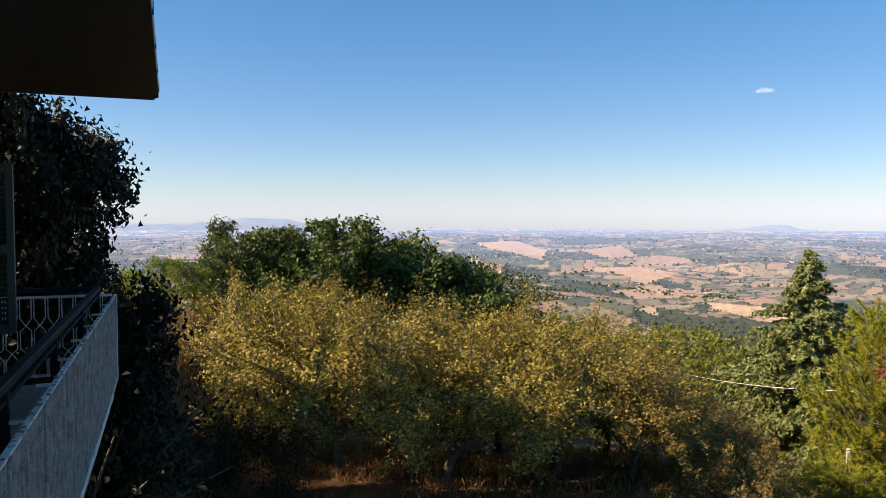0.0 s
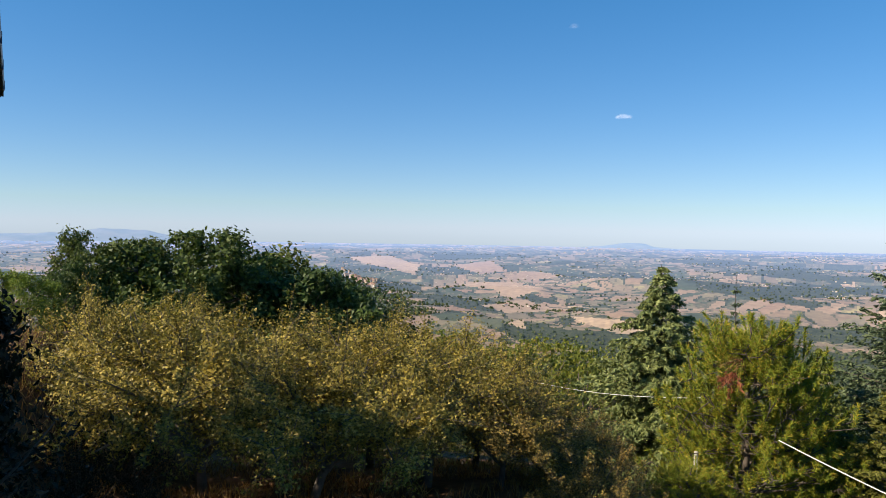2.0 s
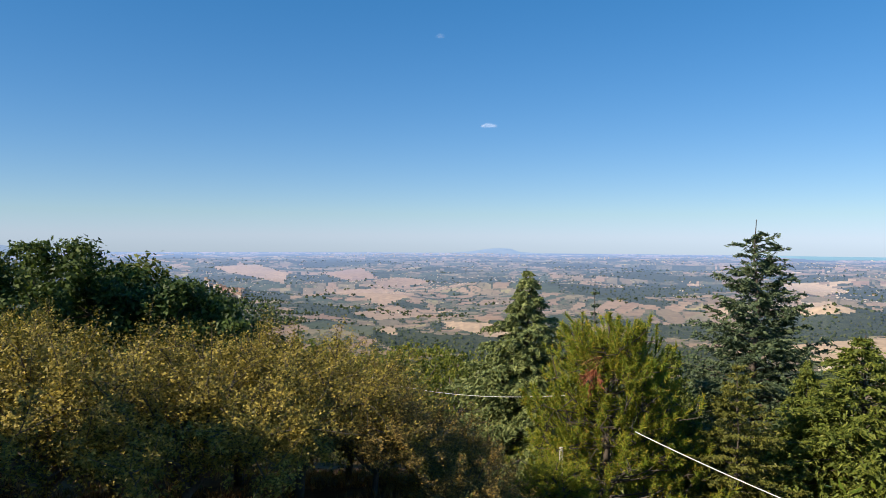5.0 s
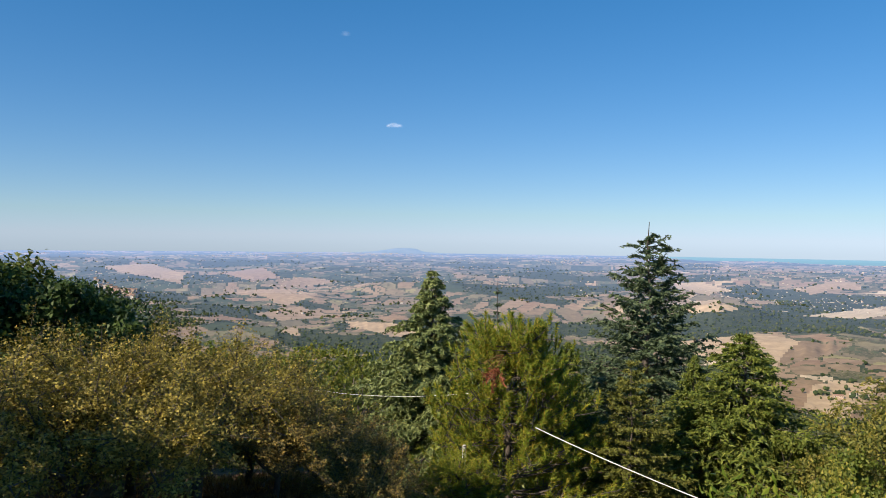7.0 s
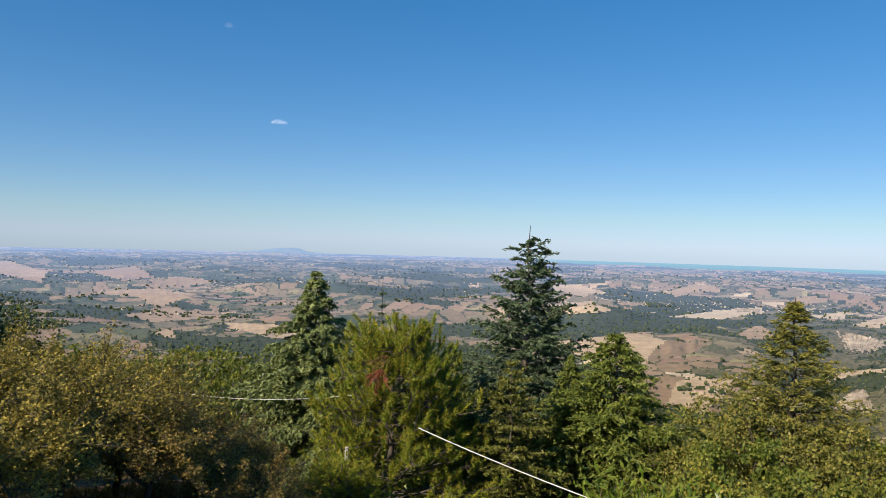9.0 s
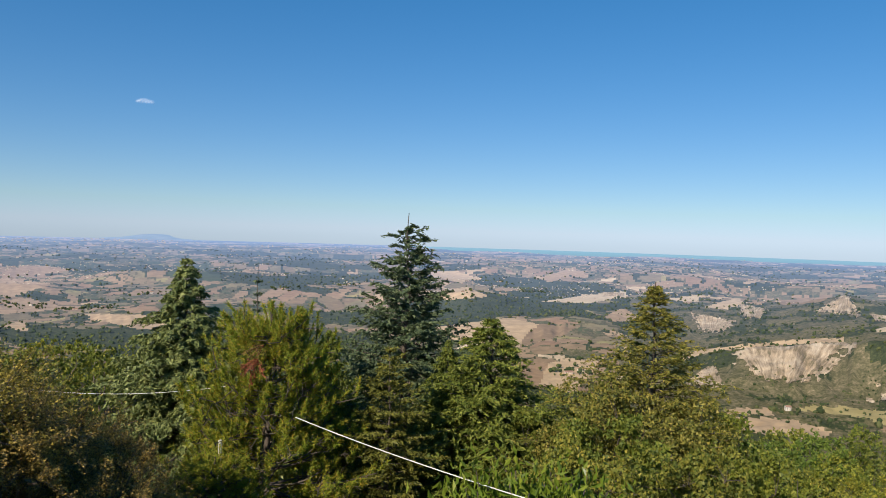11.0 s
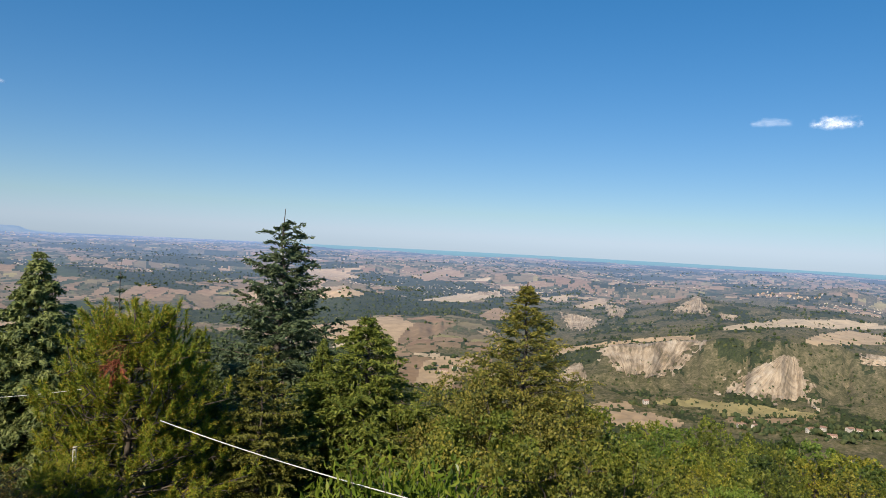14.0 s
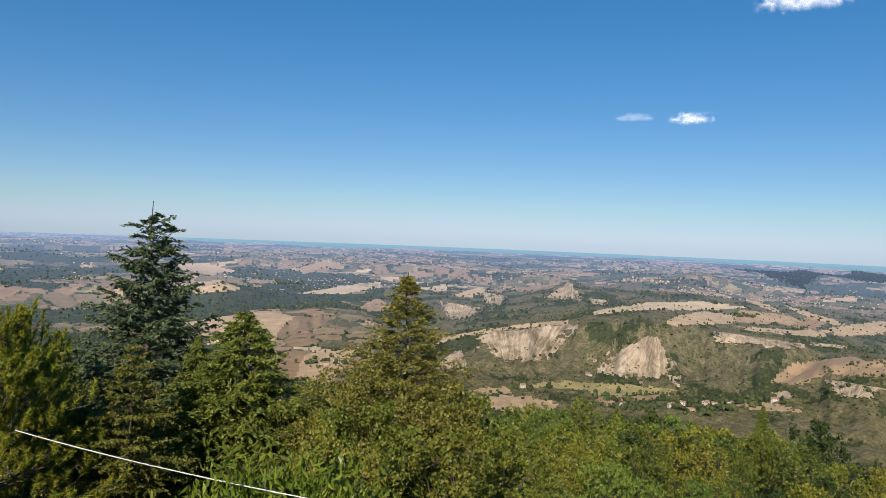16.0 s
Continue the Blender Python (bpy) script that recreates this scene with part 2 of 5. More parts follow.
def along(bearing, dip, distance):
    """A point at that bearing, dip and distance from the eye."""
    return Vector((distance * math.sin(radians(bearing)), distance * math.cos(radians(bearing)), EYE + distance * math.tan(radians(dip))))


def mesh_from(name, verts, faces, mats, smooth_shade=False, index=None):
    """A mesh from arrays of points and of quads or triangles."""
    verts, faces = np.asarray(verts, np.float32), np.asarray(faces, np.int32)
    me = bpy.data.meshes.new(name)
    n, k = faces.shape
    me.vertices.add(len(verts))
    me.vertices.foreach_set("co", verts.ravel())
    me.loops.add(n * k)
    me.loops.foreach_set("vertex_index", faces.ravel())
    me.polygons.add(n)
    me.polygons.foreach_set("loop_start", np.arange(0, n * k, k, dtype=np.int32))
    me.polygons.foreach_set("loop_total", np.full(n, k, np.int32))
    for m in mats if isinstance(mats, (list, tuple)) else [mats]:
        me.materials.append(m)
    if index is not None:
        me.polygons.foreach_set("material_index", np.asarray(index, np.int32))
    me.polygons.foreach_set("use_smooth", np.full(n, smooth_shade))
    me.update(calc_edges=True)
    me.validate()
    return me


def grid_faces(rows, cols, wrap=False):
    i, j = np.meshgrid(np.arange(rows - 1), np.arange(cols if wrap else cols - 1), indexing="ij")
    i, j = i.ravel(), j.ravel()
    k = (j + 1) % cols
    return np.stack([i * cols + j, i * cols + k, (i + 1) * cols + k, (i + 1) * cols + j], 1)[:, ::-1]


def haze_glow(nt, b, amount, start, end):
    """Distance haze put into a surface's emission: a blue glow that grows outwards."""
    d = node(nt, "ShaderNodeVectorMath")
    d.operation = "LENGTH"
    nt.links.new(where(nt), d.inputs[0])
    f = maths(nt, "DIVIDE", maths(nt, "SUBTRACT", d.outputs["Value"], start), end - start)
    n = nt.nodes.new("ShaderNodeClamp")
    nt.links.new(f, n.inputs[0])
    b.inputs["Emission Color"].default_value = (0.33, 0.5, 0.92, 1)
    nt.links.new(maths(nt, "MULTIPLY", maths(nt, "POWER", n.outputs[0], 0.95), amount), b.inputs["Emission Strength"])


def land_material(name):
    """The garden and the slope below it: dry earth that gives way to scrub."""
    m, nt, ns, b = material(name)
    p = where(nt, (1, 1, 0))
    d = node(nt, "ShaderNodeVectorMath")
    d.operation = "LENGTH"
    nt.links.new(where(nt), d.inputs[0])
    garden = ramp(nt, noise_tex(nt, p, 0.7, 6, 0.65), ((0.3, (0.05, 0.027, 0.014)), (0.5, (0.125, 0.066, 0.034)), (0.68, (0.22, 0.125, 0.065))))
    slope = ramp(nt, noise_tex(nt, p, 0.25, 5), ((0.3, (0.03, 0.04, 0.015)), (0.6, (0.08, 0.08, 0.03))))
    n1 = ramp(nt, maths(nt, "DIVIDE", d.outputs["Value"], 1000.0), ((0.03, (0, 0, 0)), (0.06, (1, 1, 1))))
    bumped(nt, b, noise_tex(nt, p, 2.5, 6), 0.6, 0.15)
    nt.links.new(mixed(nt, n1, garden, slope), b.inputs["Base Color"])
    b.inputs["Roughness"].default_value = 0.95
    b.inputs["Specular IOR Level"].default_value = 0.1
    return m


def plain_material(name):
    """The farmed plain: each parcel has its crop; woods and scrub lie between the parcels."""
    m, nt, ns, b = material(name)
    p = where(nt, (1, 1, 0))
    use = {}
    for key in ("crop", "wood", "scrub"):
        n = ns.new("ShaderNodeAttribute")
        n.attribute_name = key
        use[key] = n.outputs["Fac"]
    crops = ramp(nt, use["crop"], ((0.0, (0.07, 0.085, 0.04)), (0.2, (0.12, 0.125, 0.06)), (0.28, (0.34, 0.28, 0.125)), (0.36, (0.2, 0.165, 0.095)), (0.5, (0.26, 0.18, 0.105)), (0.64, (0.32, 0.225, 0.135)),
                                   (0.78, (0.27, 0.175, 0.105)), (0.9, (0.45, 0.325, 0.195)), (1.0, (0.56, 0.45, 0.3))))
    fine = noise_tex(nt, p, 0.07, 5, 0.65)
    crops = mixed(nt, 0.6, crops, ramp(nt, fine, ((0.3, (0.62, 0.62, 0.62)), (0.7, (1.3, 1.3, 1.3)))), "MULTIPLY")
    brush = maths(nt, "ADD", maths(nt, "MULTIPLY", noise_tex(nt, p, 0.45, 4, 0.7), 0.6), maths(nt, "MULTIPLY", fine, 0.4))
    bushes = maths(nt, "ADD", maths(nt, "MULTIPLY", brush, 0.6), maths(nt, "MULTIPLY", noise_tex(nt, p, 0.16, 5, 0.7), 0.4))
    scrub = ramp(nt, bushes, ((0.38, (0.045, 0.05, 0.021)), (0.47, (0.095, 0.09, 0.042)), (0.56, (0.18, 0.15, 0.082)), (0.67, (0.4, 0.31, 0.205))))
    trees = ramp(nt, brush, ((0.35, (0.022, 0.03, 0.013)), (0.5, (0.045, 0.056, 0.023)), (0.65, (0.1, 0.1, 0.042))))
    col = mixed(nt, use["wood"], mixed(nt, use["scrub"], crops, scrub), trees)
    nt.links.new(col, b.inputs["Base Color"])
    b.inputs["Roughness"].default_value = 0.95
    b.inputs["Specular IOR Level"].default_value = 0.1
    # the plain's haze is part of its own emission
    haze_glow(nt, b, 0.56, 600, 4600)
    return m


M_LAND, M_PLAIN = land_material("land"), plain_material("farmed_plain")


def sheet_grid(radii, bearings):
    bear = np.radians(bearings)
    rr, bb = np.meshgrid(radii, bear, indexing="ij")
    x, y = rr * np.sin(bb), rr * np.cos(bb)
    return np.stack([x, y, ground_z(x, y)], -1)


def parcels(u, v, seed):
    """The irregular parcels of a jittered lattice: each point's parcel number, the way to its edge, and that edge's number."""
    iu, iv = np.floor(u), np.floor(v)
    d1, d2, id1, id2 = np.full(u.shape, 9.0), np.full(u.shape, 9.0), np.zeros(u.shape), np.zeros(u.shape)
    for di in (-1, 0, 1):
        for dj in (-1, 0, 1):
            cu, cv = iu + di, iv + dj
            own = lattice(cu, cv, seed + 2)
            d = np.hypot(cu + 0.1 + 0.8 * lattice(cu, cv, seed) - u, cv + 0.1 + 0.8 * lattice(cu, cv, seed + 1) - v)
            nearer, second = d < d1, (d >= d1) & (d < d2)
            d2, id2 = np.where(nearer, d1, np.where(second, d, d2)), np.where(nearer, id1, np.where(second, own, id2))
            d1, id1 = np.where(nearer, d, d1), np.where(nearer, own, id1)
    return id1, d2 - d1, (id1 + id2) * 7.31 % 1.0


def land_use(x, y, z, fall):
    """Crop, wood and scrub of places on the plain."""
    r, th = np.hypot(x, y), np.arctan2(x, y)
    b = np.degrees(th)
    bend_u = (layered(x / 240, y / 240, 51, 3) - 0.5) * 0.1
    bend_v = (layered(x / 240 + 40, y / 240, 52, 3) - 0.5) * 0.22
    crop, edge, side = np.zeros(r.shape), np.ones(r.shape), np.ones(r.shape)
    zone = r * (1 + (layered(th * 9, np.log(r) * 5, 53, 3) - 0.5) * 0.5)
    for lo, hi, du, dv, seed in ((0, 1150, 0.038, 0.05, 200), (1150, 2100, 0.026, 0.032, 210), (2100, 9999, 0.012, 0.017, 220)):
        here = (zone >= lo) & (zone < hi)
        slant = 0.5 * math.sin(seed)
        a, e, q = parcels((th[here] + bend_u[here] + slant * bend_v[here]) / du, (np.log(r[here]) + bend_v[here]) / dv, seed)
        crop[here], edge[here], side[here] = a, e, q
    dry = layered(x / 420, y / 420, 54, 3) - 0.5
    # crops darker leftwards; past 1500 m darker still to offset the haze glow
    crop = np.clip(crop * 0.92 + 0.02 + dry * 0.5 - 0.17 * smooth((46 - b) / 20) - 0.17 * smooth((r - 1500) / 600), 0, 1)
    crop = np.where((crop > 0.22) & (crop < 0.34) & (side > 0.3), crop + 0.13, crop)
    low = 0.5 - (layered(x / 330.0 + 7, y / 330.0, 11, 4) - 0.46) * 3.0
    low = low + (layered(x / 60, y / 60, 55, 3) - 0.5) * 0.55
    wood = (edge < 0.17) & (side > 0.42) & (layered(x / 30, y / 30, 56, 2) > 0.4)
    wood |= low > 0.84
    wood |= layered(x / 150, y / 150, 57, 4) > 0.62
    steep = fall > np.where(b > 60, 0.27, 0.36)
    scrub = steep | ((crop < 0.25) & (lattice(np.floor(crop * 997), np.floor(crop * 0), 58) > 0.4)) | (edge < 0.06)
    # the clay hills are wild but for the fields named below
    wild = (b > 61) & (zone < 1500)
    scrub |= wild
    wood = np.where(wild, layered(x / 38, y / 38, 59, 4) + (layered(b * 0.9, r / 240.0, 43, 4) - 0.5) * 0.3 + (lattice(np.floor(x / 3), np.floor(y / 3), 61) - 0.5) * 0.16 > 0.585, wood)
    dip = np.degrees(np.arctan2(z - EYE, r))
    shake = np.stack([layered(x / 25, y / 25, 60, 2) - 0.5, layered(x / 25, y / 25 + 50, 60, 2) - 0.5])
    for grown, outline in FIELDS:
        inside = np.zeros(r.shape, bool)
        pb, pd = b + shake[0] * 0.25, dip + shake[1] * 0.12
        for (b0, d0), (b1, d1) in zip(outline, outline[1:] + outline[:1]):
            if d0 != d1:
                inside ^= ((d0 > pd) != (d1 > pd)) & (pb < (b1 - b0) * (pd - d0) / (d1 - d0) + b0)
        crop, wood, scrub = np.where(inside, grown, crop), np.where(inside, 0, wood), np.where(inside, 0, scrub)
    return crop, wood.astype(float), scrub.astype(float)


# what grows (0 green, 0.28 yellow pasture, 0.7 ploughed, 0.9 and over stubble) and the outline in bearings and dips
FIELDS = (
    (0.9, ((64.2, -8.59), (66.5, -7.89), (69.1, -7.37), (72.2, -6.73), (75.5, -6.24), (75.6, -6.54), (70.9, -7.24), (66.5, -8.24), (65.2, -8.82))),
    (0.97, ((77.2, -5.62), (79.5, -4.95), (82, -4.5), (85.6, -4.21), (88.4, -4.47), (86.8, -4.75), (81.6, -5.12), (77.4, -5.73))),
    (0.92, ((82.8, -5.93), (83.7, -5.36), (85.6, -4.92), (87.6, -5.15), (87.7, -5.64), (85.3, -5.91), (83.3, -6.19))),
    (0.86, ((87.7, -4.65), (90.6, -4.7), (92.2, -5.16), (91.4, -5.48), (87.7, -5.59))),
    (0.92, ((87.7, -5.84), (91.4, -5.8), (94, -5.59), (93.5, -6.15), (91, -6.12), (88.8, -6.12))),
    (0.7, ((92.5, -4.79), (94.2, -4.79), (92.8, -5.71), (91.4, -5.6))),
    (0.9, ((93.8, -5.41), (97.1, -4.64), (97.2, -5.54), (94.2, -6))),
    (0.84, ((90, -9.66), (91.5, -8.21), (95.3, -7.2), (96.1, -7.49), (94, -8.32), (92.3, -9.58))),
    (0.84, ((93.3, -8.47), (97.2, -7.12), (97.3, -8.36), (95, -8.58))),
    (0.28, ((72.8, -11.53), (73.7, -11.08), (78.9, -10.82), (84, -10.85), (83.5, -11.19), (78.1, -11.82), (77.2, -11.47))),
    (0.64, ((77.7, -11.94), (83.9, -11.23), (81.9, -11.81), (78.3, -12.3))),
    (0.88, ((68, -12.05), (71.1, -11.67), (71.3, -12.18), (68.2, -12.39))),
    (0.88, ((68.8, -12.53), (72.4, -12.24), (75.1, -12.65), (74.3, -13.47), (69.4, -13.53))),
    (0.88, ((87.9, -11.48), (89.8, -11.04), (93.1, -11.34), (88.7, -11.7))),
    (0.95, ((64.5, -4.28), (66.3, -3.9), (65, -4.53))),
    (0.92, ((66.3, -4.83), (68.5, -3.98), (69.2, -4.31), (67.7, -4.91))),
    (0.5, ((71, -4.09), (74.7, -3.38), (74.1, -3.95), (71.7, -4.33))),
    (0.9, ((88.1, -3.87), (89.8, -4.48), (91.3, -4.84), (89.8, -4.16))),
    (0.92, ((90.9, -4.07), (94.9, -5.12), (94.2, -5.26), (91.3, -4.44))),
    (0.9, ((93.1, -3.51), (95.1, -3.16), (95.5, -3.4), (93.4, -3.68))),
    (0.9, ((45.8, -7.36), (51.7, -6.39), (54.1, -6.78), (54.3, -7.9), (52.5, -8.64), (46.7, -8.22))),
    (0.5, ((54.1, -6.78), (56.9, -6.87), (56.1, -7.55), (52.5, -8.64), (53.2, -7.6))),
    (0.9, ((55, -9.7), (59.2, -9.08), (58.2, -10.33), (57, -11.94), (54.2, -11.75))),
    (0.72, ((52, -9.93), (55, -9.7), (54.2, -11.75), (53.4, -11.69))),
    (0.9, ((46, -4.75), (48.3, -4.05), (50.1, -4.78), (46.6, -5.2))),
    (0.96, ((54.2, -5.02), (57.9, -4.31), (60.6, -3.94), (60.8, -4.33), (57.9, -4.96))),
    (0.95, ((63.8, -4.21), (65.9, -4.06), (65.9, -4.44), (63.6, -4.45))),
    (0.84, ((59.1, -5.94), (60.5, -5.19), (61.7, -6.05), (59.8, -6.32))),
    (0.9, ((45.3, -2.99), (47.4, -2.82), (49.5, -3.39), (47.9, -3.76), (45.7, -3.41))),
    (0.84, ((53.6, -3.29), (56.3, -2.34), (57.5, -2.57), (54.8, -3.45))),
    (0.84, ((2.3, -2.12), (5.8, -1.9), (8.1, -2.67), (7.8, -3.39), (4, -2.59))),
    (0.84, ((10.3, -4.07), (15.2, -3.84), (18.1, -4.25), (15.4, -5.25), (13.9, -4.44))),
    (0.84, ((13, -5.75), (16.6, -5.18), (19.2, -6.02), (15.2, -6.27))),
    (0.88, ((19.9, -6.44), (23.9, -6.49), (27, -7.28), (24, -7.61), (21, -6.87))),
    (0.15, ((12.5, -6.65), (15, -6.9), (14.4, -7.53), (12.5, -7.09))),
    (0.88, ((14.8, -7.12), (16.4, -6.77), (16.6, -7.47))),
    (0.82, ((16.5, -2.96), (19.6, -3.2), (17, -3.71), (14.3, -3.68))),
    (0.8, ((10.7, -2.63), (13.8, -2.22), (15.2, -2.99), (13, -3.26))),
)
SPLIT = 430.0
AROUND = np.concatenate([np.arange(-40, 100, 0.5), np.arange(100, 320, 3.0)])
radii = np.concatenate([[0.0], np.geomspace(0.8, SPLIT, 97)])
co = sheet_grid(radii, AROUND)
me = mesh_from("ground", co.reshape(-1, 3), grid_faces(len(radii), len(AROUND), True)[:, ::-1], M_LAND, True)
tagged(new("ground", me), "dry hillside garden falling to a valley of fields", "ground", kind="structure")

PLAIN_R = np.concatenate([np.geomspace(SPLIT - 1, 1500, 150), np.geomspace(1500, 4880, 95)[1:]])
PLAIN_B = np.arange(-36, 100.01, 0.16)
co = sheet_grid(PLAIN_R, PLAIN_B)
LAND_MID = (co[:-1, :-1] + co[1:, :-1] + co[:-1, 1:] + co[1:, 1:]) / 4
across = np.cross(co[1:, 1:] - co[:-1, :-1], co[1:, :-1] - co[:-1, 1:])
fall = np.hypot(across[..., 0], across[..., 1]) / np.maximum(np.abs(across[..., 2]), 1e-6)
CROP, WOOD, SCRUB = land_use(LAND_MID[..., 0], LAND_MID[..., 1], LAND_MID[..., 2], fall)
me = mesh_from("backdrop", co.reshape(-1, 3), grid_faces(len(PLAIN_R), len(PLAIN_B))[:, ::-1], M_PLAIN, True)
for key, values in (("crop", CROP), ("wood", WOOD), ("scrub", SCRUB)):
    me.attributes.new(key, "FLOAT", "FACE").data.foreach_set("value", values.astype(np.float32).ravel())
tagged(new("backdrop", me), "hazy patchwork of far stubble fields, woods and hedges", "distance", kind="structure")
behind = np.arange(100, 324.5, 4.0)
co = sheet_grid(np.geomspace(SPLIT - 1, 4880, 40), behind)
me = mesh_from("backdrop_behind", co.reshape(-1, 3), grid_faces(40, len(behind))[:, ::-1], M_PLAIN, True)
tagged(new("backdrop_behind", me), "plain land behind the house", "distance", kind="structure")

# sea
m, nt, ns, b = material("far_sea")
b.inputs["Base Color"].default_value, b.inputs["Roughness"].default_value = (0.1, 0.2, 0.24, 1), 0.7
# haze over the sea, put in as blue-green emission
haze_glow(nt, b, 0.36, 600, 4600)
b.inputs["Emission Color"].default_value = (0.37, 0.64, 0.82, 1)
bumped(nt, b, noise_tex(nt, where(nt), 0.05, 4), 0.2, 1.0)
bear = np.radians(np.arange(36, 125, 1.0))
rr, bb = np.meshgrid(np.array([2700, 3200, 3800, 4400, 4890.0]), bear, indexing="ij")
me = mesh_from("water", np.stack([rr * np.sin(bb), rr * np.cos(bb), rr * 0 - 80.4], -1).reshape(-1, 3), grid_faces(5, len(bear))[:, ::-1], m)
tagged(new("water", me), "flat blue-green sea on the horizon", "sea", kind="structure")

# far mountains
def mountain_material(name, veil):
    m, nt, ns, b = material(name)
    nt.links.new(ramp(nt, noise_tex(nt, where(nt), 0.01, 5), ((0.3, (0.05, 0.075, 0.07)), (0.7, (0.13, 0.13, 0.11)))), b.inputs["Base Color"])
    # the mountains' blue is haze painted as emission, stronger with a higher veil
    haze_glow(nt, b, veil, 900, 4600)
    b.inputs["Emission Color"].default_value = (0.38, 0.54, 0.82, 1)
    return m


def mountain(bearings, dips, label, surface, r0=4700.0):
    bear = np.linspace(bearings[0], bearings[-1], 90)
    top = EYE + r0 * np.tan(np.radians(np.interp(bear, bearings, dips)))
    top = top + (layered(bear * 1.5, bear * 0, 71) - 0.5) * 7
    rows = []
    for r, k in ((r0 - 260, 0.0), (r0 - 120, 0.62), (r0, 1.0), (r0 + 60, 0.8), (r0 + 130, 0.0)):
        z = -84 + (top + 84) * k + (0 if k in (0, 1) else 1) * (layered(bear * 4, bear * 0 + r, 73) - 0.5) * 9
        a = np.radians(bear)
        rows.append(np.stack([r * np.sin(a), r * np.cos(a), z], 1))
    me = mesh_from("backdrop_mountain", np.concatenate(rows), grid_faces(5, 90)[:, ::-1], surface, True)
    tagged(new("backdrop_mountain", me), label, "mountain", kind="structure")


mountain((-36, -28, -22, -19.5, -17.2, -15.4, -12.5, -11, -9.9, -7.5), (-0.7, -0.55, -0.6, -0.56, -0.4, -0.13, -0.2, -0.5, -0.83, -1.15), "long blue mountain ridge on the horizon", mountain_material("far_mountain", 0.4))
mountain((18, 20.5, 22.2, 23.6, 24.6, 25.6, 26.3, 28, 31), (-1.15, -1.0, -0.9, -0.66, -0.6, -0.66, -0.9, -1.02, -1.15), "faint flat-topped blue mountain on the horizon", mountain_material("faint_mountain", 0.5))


# ---------------------------------------------------------------- builders
def part(name, data, material_of=None, parent=None, label="", m=None):
    """One mesh object, from a bmesh or a mesh, under a thing or a part."""
    if isinstance(data, bmesh.types.BMesh):
        me = bpy.data.meshes.new(name)
        data.to_mesh(me)
        data.free()
        data = me
    if material_of is not None and not data.materials:
        data.materials.append(material_of)
    ob = new(name, data)
    if parent is not None:
        ob.parent = parent
    if m is not None:
        ob.matrix_basis = m
    return tagged(ob, label)


def thing(name, m, label, category, group="", kind=""):
    ob = new(name)
    ob.matrix_basis = m
    ob.empty_display_size = 0.2
    return tagged(ob, label, category, group, kind)


def box(x0, x1, y0, y1, z0, z1, bevel=0.0):
    bm = bmesh.new()
    bmesh.ops.create_cube(bm, size=1, matrix=Matrix.Translation(((x0 + x1) / 2, (y0 + y1) / 2, (z0 + z1) / 2)) @ Matrix.Diagonal((x1 - x0, y1 - y0, z1 - z0, 1)))
    if bevel:
        bmesh.ops.bevel(bm, geom=bm.edges[:], offset=bevel, segments=1, affect="EDGES")
    return bm


def tubes(paths, sides=6):
    """Tapered tubes: each path is a list of (point, radius). Returns points and quads."""
    verts, faces, n = [], [], 0
    for path in paths:
        pts = [Vector(p) for p, _ in path]
        for k, (p, rad) in enumerate(path):
            a, c = pts[max(k - 1, 0)], pts[min(k + 1, len(pts) - 1)]
            d = (c - a).normalized() if (c - a).length > 1e-6 else Vector((0, 0, 1))
            s = d.cross(Vector((0.31, 0.17, 0.93)) if abs(d.z) < 0.9 else Vector((1, 0.2, 0))).normalized()
            u = d.cross(s)
            for q in range(sides):
                w = 2 * math.pi * q / sides
                verts.append(pts[k] + (s * math.cos(w) + u * math.sin(w)) * rad)
        for k in range(len(path) - 1):
            for q in range(sides):
                e = (q + 1) % sides
                faces.append((n + k * sides + q, n + k * sides + e, n + (k + 1) * sides + e, n + (k + 1) * sides + q))
        n += len(path) * sides
    return [tuple(v) for v in verts], faces


def unit(v):
    return v / np.maximum(np.linalg.norm(v, axis=1, keepdims=True), 1e-9)


def leaves(rng, centres, axes, length, width, bend=0.12, needles=False, facing=None):
    """Small pointed blades at centres along axes, or three-cornered needles. Returns points and faces."""
    n = len(centres)
    axes = unit(axes)
    side = unit(np.cross(axes, rng.normal(size=(n, 3)) if facing is None else facing + rng.normal(size=(n, 3)) * 0.45))
    up = np.cross(axes, side)
    ln = (length * rng.uniform(0.65, 1.3, n))[:, None]
    wd = (width * rng.uniform(0.7, 1.3, n))[:, None]
    base, tip = centres - axes * ln / 2, centres + axes * ln / 2
    if needles:
        v = np.stack([base + side * wd / 2, tip, base - side * wd / 2], 1).reshape(-1, 3)
        return v, np.arange(3 * n).reshape(n, 3)
    mid = centres + up * ln * bend
    v = np.stack([base, mid + side * wd / 2, tip, mid - side * wd / 2], 1).reshape(-1, 3)
    return v, np.arange(4 * n).reshape(n, 4)


def wander(rng, start, way, length, steps, jitter, lift=0.0):
    pts, p, d = [Vector(start)], Vector(start), Vector(way).normalized()
    for _ in range(steps):
        d = (d + Vector(rng.normal(size=3)) * jitter + Vector((0, 0, lift))).normalized()
        p = p + d * (length / steps)
        pts.append(p.copy())
    return pts


def tapering(pts, r0, r1):
    n = len(pts) - 1
    return [(p, r0 + (r1 - r0) * k / n) for k, p in enumerate(pts)]


